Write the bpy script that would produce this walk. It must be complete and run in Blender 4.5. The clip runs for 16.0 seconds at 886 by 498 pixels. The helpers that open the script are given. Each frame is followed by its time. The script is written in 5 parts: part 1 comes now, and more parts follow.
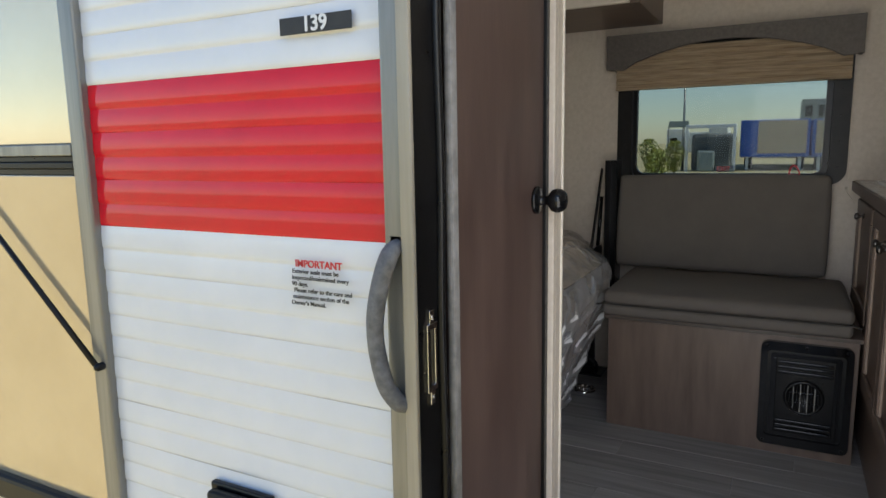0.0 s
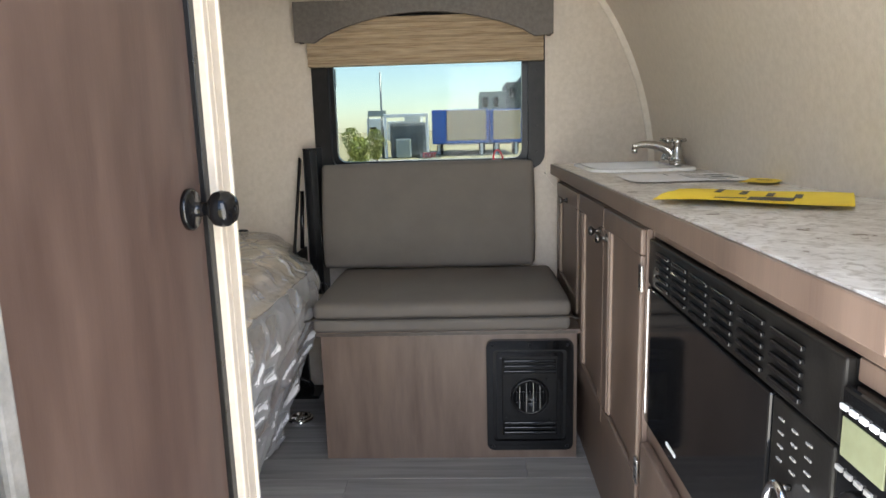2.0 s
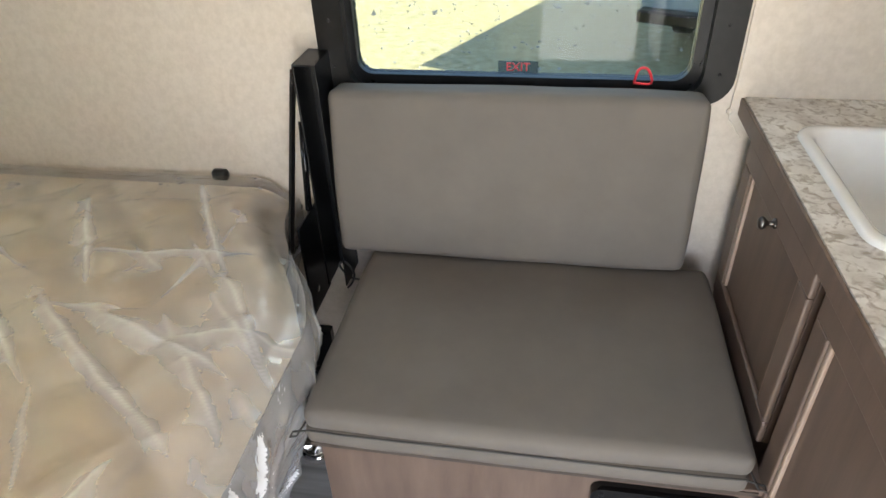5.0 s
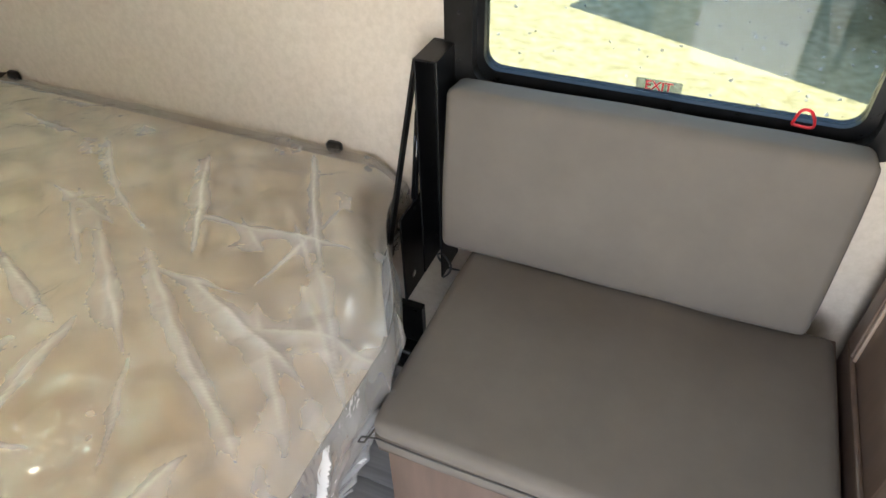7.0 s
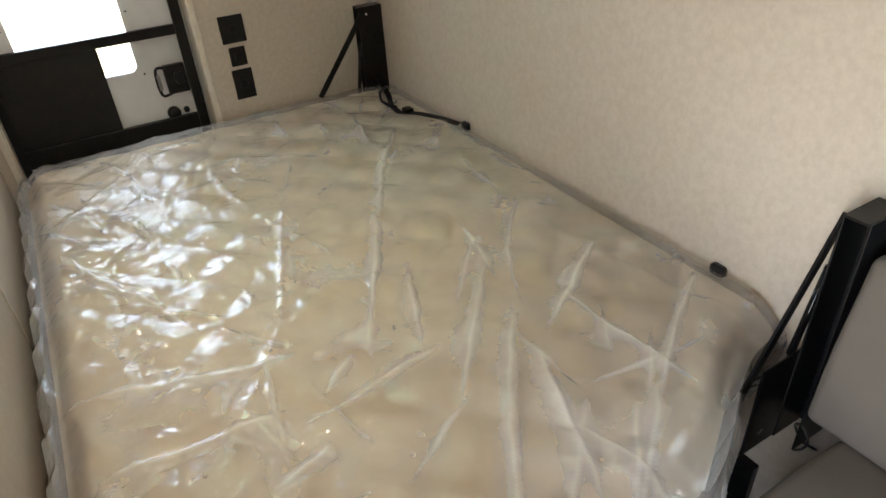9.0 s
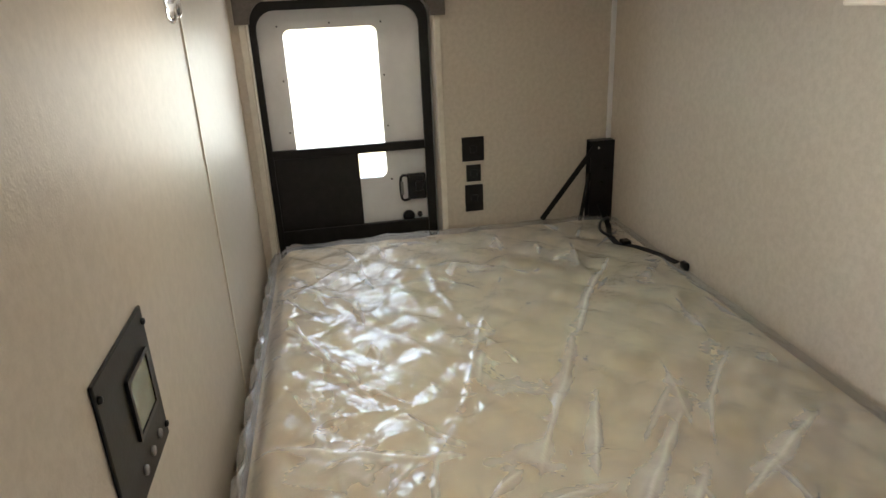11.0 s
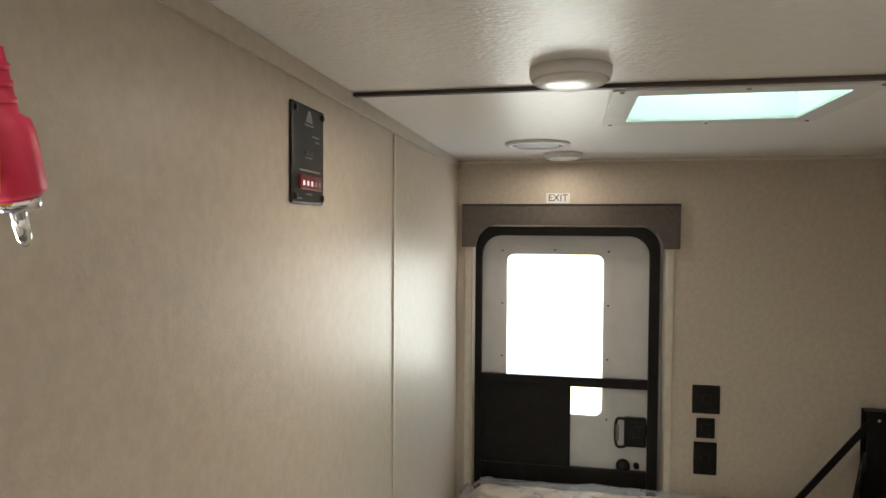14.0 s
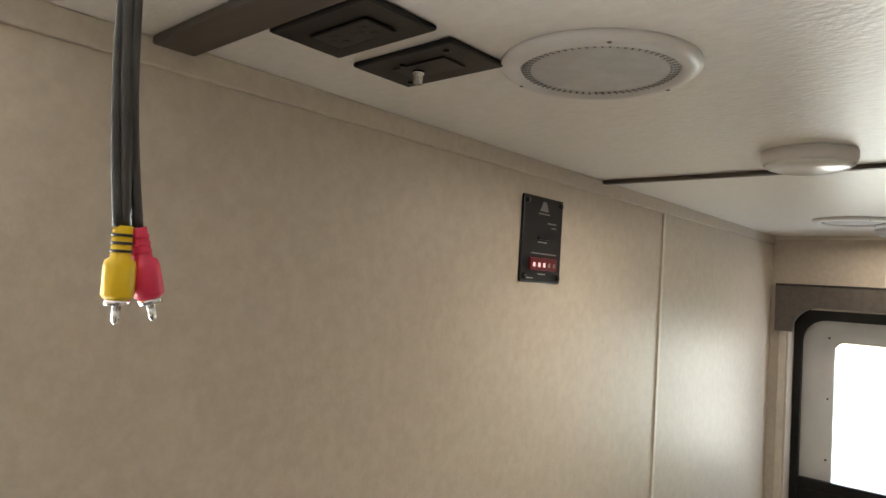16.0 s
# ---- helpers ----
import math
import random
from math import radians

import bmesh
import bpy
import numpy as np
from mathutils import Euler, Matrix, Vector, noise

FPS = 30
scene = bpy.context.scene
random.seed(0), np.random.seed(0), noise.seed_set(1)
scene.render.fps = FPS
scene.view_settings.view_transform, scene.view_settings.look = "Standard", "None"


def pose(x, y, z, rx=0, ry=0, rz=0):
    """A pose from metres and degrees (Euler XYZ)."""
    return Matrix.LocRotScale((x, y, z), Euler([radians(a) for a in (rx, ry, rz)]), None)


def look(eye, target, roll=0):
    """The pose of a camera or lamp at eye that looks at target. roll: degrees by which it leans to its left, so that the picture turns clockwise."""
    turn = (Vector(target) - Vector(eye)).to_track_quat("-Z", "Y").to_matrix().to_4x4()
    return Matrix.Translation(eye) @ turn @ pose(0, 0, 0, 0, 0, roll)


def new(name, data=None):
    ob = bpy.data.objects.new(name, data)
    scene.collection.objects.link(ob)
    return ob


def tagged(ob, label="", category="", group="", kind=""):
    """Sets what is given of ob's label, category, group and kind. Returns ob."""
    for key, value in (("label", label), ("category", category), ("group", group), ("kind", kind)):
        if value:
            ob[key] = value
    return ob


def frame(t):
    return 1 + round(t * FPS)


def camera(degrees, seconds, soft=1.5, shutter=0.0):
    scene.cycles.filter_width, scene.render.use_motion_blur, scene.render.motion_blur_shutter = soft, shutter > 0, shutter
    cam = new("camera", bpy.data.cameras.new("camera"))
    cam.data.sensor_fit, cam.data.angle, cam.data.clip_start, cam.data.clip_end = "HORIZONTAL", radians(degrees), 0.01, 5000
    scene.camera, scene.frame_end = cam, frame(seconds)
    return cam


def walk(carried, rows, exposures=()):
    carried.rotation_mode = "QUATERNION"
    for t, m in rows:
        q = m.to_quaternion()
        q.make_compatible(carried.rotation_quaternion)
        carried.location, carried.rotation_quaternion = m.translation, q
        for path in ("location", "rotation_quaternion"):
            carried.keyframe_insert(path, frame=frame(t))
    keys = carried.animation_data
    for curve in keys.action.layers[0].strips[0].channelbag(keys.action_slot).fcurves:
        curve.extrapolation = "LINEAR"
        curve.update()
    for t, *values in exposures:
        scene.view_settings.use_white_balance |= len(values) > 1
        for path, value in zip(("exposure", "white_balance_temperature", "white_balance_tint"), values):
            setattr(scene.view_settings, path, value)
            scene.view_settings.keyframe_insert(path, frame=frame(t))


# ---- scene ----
cam = camera(68.3, 16.0)
PATH = [
    (0, (0.556, -0.939, 1.055), (-0.36, 0.811, 0.747), -1.0),
    (0.5, (0.588, -0.917, 1.071), (-0.246, 0.867, 0.719), -1.1),
    (1, (0.518, -0.86, 1.084), (-0.044, 1.026, 0.729), -2.4),
    (1.5, (0.488, -0.747, 1.064), (0.302, 1.222, 0.765), -3.0),
    (2, (0.48, -0.499, 1.039), (0.392, 1.467, 0.681), -1.6),
    (2.5, (0.47, -0.253, 1.034), (0.362, 1.687, 0.56), -0.9),
    (3, (0.421, 0.03, 1.165), (0.267, 1.919, 0.528), -1.6),
    (3.5, (0.389, 0.183, 1.25), (0.165, 1.998, 0.442), -2.8),
    (3.7, (0.394, 0.29, 1.272), (0.121, 2.083, 0.429), -3.6),
    (5.8, (0.43, 0.775, 1.489), (0.138, 2.259, 0.182), -2.3),
    (6, (0.439, 0.805, 1.491), (0.152, 2.264, 0.153), -2.3),
    (6.5, (0.431, 0.831, 1.528), (0.08, 2.248, 0.161), -1.7),
    (7, (0.4, 0.84, 1.553), (-0.21, 2.22, 0.24), -1.5),
    (7.5, (0.375, 0.842, 1.57), (-0.51, 2.115, 0.306), -2.1),
    (8, (0.374, 0.848, 1.618), (-0.728, 1.957, 0.37), -3.9),
    (8.5, (0.368, 0.851, 1.614), (-0.913, 1.835, 0.434), -4.0),
    (9, (0.366, 0.842, 1.618), (-1.094, 1.651, 0.518), -3.9),
    (9.5, (0.366, 0.844, 1.618), (-1.214, 1.488, 0.574), -3.5),
    (10, (0.405, 0.845, 1.623), (-1.282, 1.296, 0.648), -3.4),
    (12.5, (0.344, 0.881, 1.528), (-1.621, 1.048, 1.19), -0.2),
    (13, (0.302, 0.972, 1.533), (-1.685, 1.016, 1.307), -0.3),
    (13.5, (0.272, 0.993, 1.564), (-1.714, 0.816, 1.412), 0.3),
    (14, (0.211, 0.953, 1.592), (-1.751, 0.571, 1.532), 0.4),
    (14.5, (0.182, 0.993, 1.618), (-1.717, 0.367, 1.66), 0.8),
    (15, (0.176, 1.097, 1.624), (-1.586, 0.157, 1.745), 1.8),
    (15.5, (0.187, 1.164, 1.614), (-1.421, -0.019, 1.744), 2.9),
    (16, (0.223, 1.206, 1.624), (-1.261, -0.131, 1.722), 3.6),
]
EXPOSURES = [(0, 0.75), (0.8, 1.0), (1.5, 1.7), (2.0, 2.15), (2.5, 2.4), (3.0, 2.5), (3.5, 2.65), (6.0, 3.1), (8.0, 3.0), (10.0, 2.75), (12.5, 2.6), (14.0, 2.55), (16.0, 2.6)]
walk(cam, [(t, look(eye, aim, roll)) for t, eye, aim, roll in PATH], EXPOSURES)

# ---- world, sun ----
world = bpy.data.worlds.new("sky")
scene.world = world
world.use_nodes = True
wn, wl = world.node_tree.nodes, world.node_tree.links
sky_tex = wn.new("ShaderNodeTexSky")
sky_tex.sky_type = "NISHITA"
sky_tex.sun_disc = False
sky_tex.sun_elevation = radians(55)
sky_tex.sun_rotation = radians(85)
sky_tex.air_density, sky_tex.dust_density, sky_tex.ozone_density = 1.0, 0.4, 1.6
wl.new(sky_tex.outputs[0], wn["Background"].inputs[0])
wn["Background"].inputs[1].default_value = 0.15
sun = new("sun", bpy.data.lights.new("sun", "SUN"))
sun.data.energy, sun.data.angle, sun.data.color = 4.2, radians(0.5), (1.0, 0.95, 0.86)
sun.matrix_world = look((5.0, 0.45, 7.2), (0, 0, 0))


def daylight(name, eye, aim, w, h, watts, colour):
    """Sky light standing in an opening."""
    a = new(name, bpy.data.lights.new(name, "AREA"))
    a.data.shape, a.data.size, a.data.size_y, a.data.energy, a.data.color = "RECTANGLE", w, h, watts, colour
    a.matrix_world = look(eye, aim)
    return a


daylight("daylight_entry", (0.56, -0.16, 0.90), (0.40, 2.0, 1.60), 0.48, 1.66, 4.5, (0.96, 0.97, 1.0))
daylight("daylight_exit_window", (-2.46, 0.895, 1.18), (0, 0.895, 1.0), 0.37, 0.62, 0.85, (0.84, 0.92, 1.0))
daylight("daylight_window", (0.32, 2.62, 2.00), (0.30, 1.2, 0.55), 0.80, 0.70, 6.5, (0.92, 0.96, 1.0))
daylight("daylight_vent", (-1.245, 1.265, 2.10), (-1.245, 1.265, 0), 0.34, 0.40, 0.45, (1.0, 1.0, 1.0))


def fill_disc(name, x, y, z, size, watts):
    """Warm fill light added just below an unlit ceiling dome."""
    a = new(name, bpy.data.lights.new(name, "AREA"))
    a.data.shape, a.data.size, a.data.energy, a.data.color = "DISK", size, watts, (1.0, 0.86, 0.70)
    a.matrix_world = look((x, y, z), (x, y, 0))
    return a


# both discs are added to brighten the bed bay; the domes give no light
fill_disc("dome_fill", -0.888, 0.950, 1.820, 0.085, 0.48)
fill_disc("dome_fill", -2.085, 0.925, 1.828, 0.085, 0.16)

# ---- materials ----
def material(name, c1, c2=None, rough=0.5, metal=0.0, scale=18.0, stretch=(1, 1, 1), bump=0.05, fine=140.0,
             contrast=(0.35, 0.65), coat=0.0, vary=0.0, rough_vary=0.08, detail=5.0, emit=None, spec=0.5):
    m = bpy.data.materials.new(name)
    m.use_nodes = True
    n, l = m.node_tree.nodes, m.node_tree.links
    b = n["Principled BSDF"]
    b.inputs["Metallic"].default_value = metal
    b.inputs["Coat Weight"].default_value = coat
    b.inputs["Coat Roughness"].default_value = 0.12
    b.inputs["Specular IOR Level"].default_value = spec
    tc, mp = n.new("ShaderNodeTexCoord"), n.new("ShaderNodeMapping")
    mp.inputs["Scale"].default_value = stretch
    l.new(tc.outputs["Object"], mp.inputs["Vector"])
    if vary:
        info, add = n.new("ShaderNodeObjectInfo"), n.new("ShaderNodeVectorMath")
        sc = n.new("ShaderNodeMath")
        sc.operation, sc.inputs[1].default_value = "MULTIPLY", 37.0
        l.new(info.outputs["Random"], sc.inputs[0])
        l.new(tc.outputs["Object"], add.inputs[0])
        l.new(sc.outputs[0], add.inputs[1])
        l.new(add.outputs[0], mp.inputs["Vector"])
    a, f = n.new("ShaderNodeTexNoise"), n.new("ShaderNodeTexNoise")
    a.inputs["Scale"].default_value, a.inputs["Detail"].default_value = scale, detail
    a.inputs["Roughness"].default_value = 0.62
    f.inputs["Scale"].default_value, f.inputs["Detail"].default_value = fine, 3.0
    l.new(mp.outputs[0], a.inputs["Vector"])
    l.new(mp.outputs[0], f.inputs["Vector"])
    ramp = n.new("ShaderNodeValToRGB")
    ramp.color_ramp.elements[0].position, ramp.color_ramp.elements[1].position = contrast
    ramp.color_ramp.elements[0].color = (*c1, 1)
    ramp.color_ramp.elements[1].color = (*(c2 or c1), 1)
    l.new(a.outputs["Fac"], ramp.inputs[0])
    colour = ramp.outputs[0]
    if vary:
        hsv, mm = n.new("ShaderNodeHueSaturation"), n.new("ShaderNodeMapRange")
        mm.inputs["To Min"].default_value, mm.inputs["To Max"].default_value = 1 - vary, 1 + vary
        l.new(info.outputs["Random"], mm.inputs[0])
        l.new(mm.outputs[0], hsv.inputs["Value"])
        l.new(colour, hsv.inputs["Color"])
        colour = hsv.outputs[0]
    l.new(colour, b.inputs["Base Color"])
    rr = n.new("ShaderNodeMapRange")
    rr.inputs["To Min"].default_value = max(0.02, rough - rough_vary)
    rr.inputs["To Max"].default_value = min(1, rough + rough_vary)
    l.new(a.outputs["Fac"], rr.inputs[0])
    l.new(rr.outputs[0], b.inputs["Roughness"])
    if bump:
        bp, mx = n.new("ShaderNodeBump"), n.new("ShaderNodeMath")
        mx.operation = "ADD"
        l.new(a.outputs["Fac"], mx.inputs[0])
        l.new(f.outputs["Fac"], mx.inputs[1])
        bp.inputs["Strength"].default_value, bp.inputs["Distance"].default_value = bump, 0.004
        l.new(mx.outputs[0], bp.inputs["Height"])
        l.new(bp.outputs[0], b.inputs["Normal"])
    if emit:
        b.inputs["Emission Color"].default_value = (*emit[:3], 1)
        b.inputs["Emission Strength"].default_value = emit[3]
    return m


M_WALL = material("beige_vinyl_wallboard", (0.53, 0.462, 0.385), (0.59, 0.52, 0.44), 0.42, scale=60, stretch=(1, 1, 0.9), contrast=(0.36, 0.64), bump=0.11, fine=230, rough_vary=0.1, spec=0.32)
M_TRIM = material("pale_trim", (0.62, 0.56, 0.47), (0.70, 0.64, 0.55), 0.4, scale=30, bump=0.03)
M_CEIL = material("white_ceiling_board", (0.79, 0.76, 0.725), (0.85, 0.82, 0.785), 0.32, scale=55, stretch=(1.4, 0.8, 1), bump=0.3, fine=120, rough_vary=0.08)
M_DARKTRIM = material("dark_brown_batten", (0.055, 0.042, 0.034), (0.085, 0.065, 0.052), 0.45, scale=40, stretch=(1, 0.1, 1))
M_WOOD = material("brown_grey_cabinet_wood", (0.098, 0.066, 0.050), (0.185, 0.130, 0.100), 0.4, scale=14, stretch=(1.2, 1.2, 0.16), bump=0.05, fine=160, contrast=(0.28, 0.74), detail=8)
M_WOODEDGE = material("pale_worn_wood_edge", (0.26, 0.185, 0.14), (0.36, 0.27, 0.21), 0.45, scale=40, stretch=(1, 1, 0.12))
M_BATHDOOR = material("dark_walnut_door", (0.058, 0.036, 0.030), (0.115, 0.076, 0.062), 0.38, scale=9, stretch=(1.5, 1.5, 0.28), bump=0.04, contrast=(0.28, 0.75), detail=7)
M_FLOOR = material("grey_wood_vinyl", (0.15, 0.145, 0.145), (0.30, 0.29, 0.285), 0.5, scale=22, stretch=(0.08, 1.4, 1), bump=0.08, vary=0.12, contrast=(0.3, 0.7))
M_GROUT = material("dark_floor_joint", (0.05, 0.048, 0.046), (0.07, 0.066, 0.063), 0.8)
M_FABRIC = material("taupe_upholstery", (0.122, 0.106, 0.091), (0.140, 0.122, 0.105), 0.75, scale=8, bump=0.12, fine=700, spec=0.35)
M_PIPING = material("dark_seam", (0.03, 0.027, 0.024), (0.045, 0.04, 0.036), 0.7)
M_VALANCE = material("brown_vinyl_valance", (0.085, 0.072, 0.062), (0.12, 0.102, 0.089), 0.55, scale=60, bump=0.1, fine=300)
M_SHADE = material("woven_tan_shade", (0.22, 0.15, 0.085), (0.46, 0.36, 0.24), 0.75, scale=20, stretch=(0.4, 3, 9), bump=0.15, contrast=(0.3, 0.7))
M_BLACK = material("black_powder_steel", (0.004, 0.004, 0.0045), (0.008, 0.008, 0.0085), 0.3, scale=30, bump=0.04, spec=0.3)
M_BLACKGLOSS = material("black_gloss_plastic", (0.004, 0.004, 0.0045), (0.007, 0.007, 0.0075), 0.07, scale=10, bump=0.0, rough_vary=0.03, spec=0.35)
M_BLACKFRAME = material("black_window_frame", (0.006, 0.0055, 0.005), (0.012, 0.011, 0.010), 0.4, scale=25, bump=0.05, spec=0.28)
M_GREYSEAL = material("grey_rubber_seal", (0.16, 0.155, 0.15), (0.26, 0.25, 0.24), 0.6, scale=30, bump=0.15)
M_ALU = material("brushed_aluminium_frame", (0.20, 0.20, 0.19), (0.32, 0.31, 0.29), 0.35, 0.6, scale=30, stretch=(1, 1, 0.05), bump=0.03)
M_BRONZE = material("tan_jamb_lip", (0.32, 0.29, 0.23), (0.42, 0.38, 0.31), 0.4, 0.2, scale=30, stretch=(1, 1, 0.05), bump=0.03)
M_CHROME = material("chrome", (0.75, 0.75, 0.76), (0.85, 0.85, 0.86), 0.1, 1.0, scale=20, bump=0.0, rough_vary=0.05)
M_NICKEL = material("brushed_nickel", (0.50, 0.48, 0.45), (0.62, 0.60, 0.57), 0.2, 1.0, scale=40, bump=0.01, rough_vary=0.06)
M_PEWTER = material("dark_pewter_knob", (0.10, 0.09, 0.085), (0.18, 0.17, 0.16), 0.3, 1.0, scale=40, bump=0.02)
M_WHITE = material("white_enamel", (0.74, 0.76, 0.80), (0.80, 0.81, 0.84), 0.2, scale=6, bump=0.03, fine=20, coat=0.4)
M_RED = material("red_vinyl_stripe", (0.66, 0.004, 0.018), (0.74, 0.005, 0.02), 0.05, scale=6, bump=0.012, fine=12, rough_vary=0.02)
M_TAN = material("champagne_gloss_panel", (0.62, 0.50, 0.33), (0.70, 0.58, 0.40), 0.1, 0.55, scale=2.2, bump=0.05, fine=6, coat=0.5, rough_vary=0.05)
M_SINK = material("white_sink_plastic", (0.74, 0.73, 0.70), (0.80, 0.79, 0.77), 0.22, scale=8, bump=0.01)
M_PAPER = material("white_paper", (0.78, 0.78, 0.79), (0.84, 0.84, 0.84), 0.7, scale=12, bump=0.02)
M_YELLOW = material("yellow_paper", (0.80, 0.58, 0.02), (0.86, 0.66, 0.05), 0.6, scale=12, bump=0.03)
M_INK = material("black_print", (0.02, 0.02, 0.022), (0.035, 0.035, 0.035), 0.5, bump=0.0)
M_REDINK = material("red_print", (0.60, 0.02, 0.03), (0.68, 0.03, 0.04), 0.45, bump=0.0)
M_WHITEINK = material("white_print", (0.80, 0.80, 0.80), (0.84, 0.84, 0.84), 0.5, bump=0.0)
M_PLASTICWHITE = material("white_lamp_plastic", (0.70, 0.68, 0.67), (0.76, 0.74, 0.73), 0.35, scale=10, bump=0.02)
M_GRILLE = material("white_speaker_mesh", (0.52, 0.51, 0.51), (0.62, 0.61, 0.61), 0.5, scale=40, bump=0.3, fine=900)
M_DOORWHITE = material("white_fibreglass_door", (0.66, 0.65, 0.65), (0.72, 0.71, 0.71), 0.4, scale=12, bump=0.04)
M_GREENLCD = material("green_lcd", (0.16, 0.17, 0.10), (0.20, 0.21, 0.13), 0.2, bump=0.0)
M_LED = material("red_led_window", (0.03, 0.003, 0.004), (0.04, 0.003, 0.005), 0.3, bump=0.0, emit=(1.0, 0.03, 0.06, 0.012))
M_LEDW = material("lit_led_bar", (0.8, 0.5, 0.5), (0.9, 0.6, 0.6), 0.3, bump=0.0, emit=(1.0, 0.75, 0.75, 0.12))
M_YPLUG = material("yellow_rubber_plug", (0.80, 0.52, 0.01), (0.86, 0.60, 0.02), 0.4, bump=0.02)
M_RPLUG = material("red_rubber_plug", (0.72, 0.03, 0.09), (0.80, 0.05, 0.12), 0.4, bump=0.02)
M_CABLE = material("black_cable", (0.02, 0.019, 0.018), (0.05, 0.048, 0.045), 0.4, bump=0.02)
M_HANDLE = material("grey_rubber_grip", (0.11, 0.11, 0.115), (0.20, 0.20, 0.205), 0.55, scale=60, bump=0.25, fine=300)
M_MATTRESS = material("cream_quilted_ticking", (0.85, 0.70, 0.48), (0.90, 0.78, 0.58), 0.85, scale=5, bump=0.2, fine=120)
M_STRAW = material("dry_grass_gravel", (0.34, 0.275, 0.125), (0.56, 0.475, 0.27), 0.95, scale=11, bump=0.8, fine=60, detail=10, contrast=(0.34, 0.66))
M_ROAD = material("pale_road", (0.42, 0.38, 0.33), (0.52, 0.48, 0.42), 0.9, scale=1.0, bump=0.2, fine=14)
M_TWHITE = material("white_trailer_skin", (0.72, 0.74, 0.76), (0.78, 0.80, 0.82), 0.35, scale=1.5, bump=0.03)
M_TGREY = material("grey_green_skirt", (0.24, 0.28, 0.27), (0.32, 0.36, 0.35), 0.5, scale=2, bump=0.03)
M_BLUE = material("blue_container", (0.02, 0.09, 0.42), (0.04, 0.14, 0.52), 0.45, scale=0.8, bump=0.03)
M_TANBOX = material("tan_container_door", (0.46, 0.37, 0.24), (0.54, 0.45, 0.31), 0.6, scale=0.8, bump=0.03)
M_FAR = material("dark_machinery", (0.06, 0.07, 0.075), (0.22, 0.23, 0.23), 0.7, scale=1.2, bump=0.1)
M_LEAF = material("yellow_green_leaf", (0.20, 0.24, 0.05), (0.40, 0.40, 0.11), 0.7, scale=3, bump=0.0, vary=0.1)
M_BARK = material("bark", (0.10, 0.075, 0.055), (0.17, 0.13, 0.10), 0.9, scale=12, bump=0.4)


def counter_material():
    m = material("mottled_granite_laminate", (0.50, 0.46, 0.41), (0.74, 0.72, 0.68), 0.3, scale=16, bump=0.02, contrast=(0.36, 0.6), detail=9)
    n, l = m.node_tree.nodes, m.node_tree.links
    b = n["Principled BSDF"]
    base = b.inputs["Base Color"].links[0].from_socket
    v = n.new("ShaderNodeTexNoise")
    v.inputs["Scale"].default_value, v.inputs["Detail"].default_value, v.inputs["Distortion"].default_value = 42, 8, 1.5
    tc = n.new("ShaderNodeTexCoord")
    l.new(tc.outputs["Object"], v.inputs["Vector"])
    r = n.new("ShaderNodeValToRGB")
    r.color_ramp.elements[0].position, r.color_ramp.elements[1].position = 0.34, 0.50
    r.color_ramp.elements[0].color, r.color_ramp.elements[1].color = (1, 1, 1, 1), (0, 0, 0, 1)
    l.new(v.outputs["Fac"], r.inputs[0])
    mix = n.new("ShaderNodeMix")
    mix.data_type = "RGBA"
    l.new(r.outputs[0], mix.inputs[0])
    l.new(base, mix.inputs[6])
    mix.inputs[7].default_value = (0.33, 0.29, 0.24, 1)
    l.new(mix.outputs[2], b.inputs["Base Color"])
    return m


def glass_material(name, tint, gloss):
    m = bpy.data.materials.new(name)
    m.use_nodes = True
    n, l = m.node_tree.nodes, m.node_tree.links
    n.remove(n["Principled BSDF"])
    t, g, mx = n.new("ShaderNodeBsdfTransparent"), n.new("ShaderNodeBsdfGlossy"), n.new("ShaderNodeMixShader")
    t.inputs[0].default_value = (*tint, 1)
    g.inputs["Roughness"].default_value = 0.03
    fr, mul = n.new("ShaderNodeFresnel"), n.new("ShaderNodeMath")
    mul.operation, mul.inputs[1].default_value = "MULTIPLY", gloss
    l.new(fr.outputs[0], mul.inputs[0])
    l.new(mul.outputs[0], mx.inputs[0])
    l.new(t.outputs[0], mx.inputs[1])
    l.new(g.outputs[0], mx.inputs[2])
    l.new(mx.outputs[0], n["Material Output"].inputs[0])
    return m


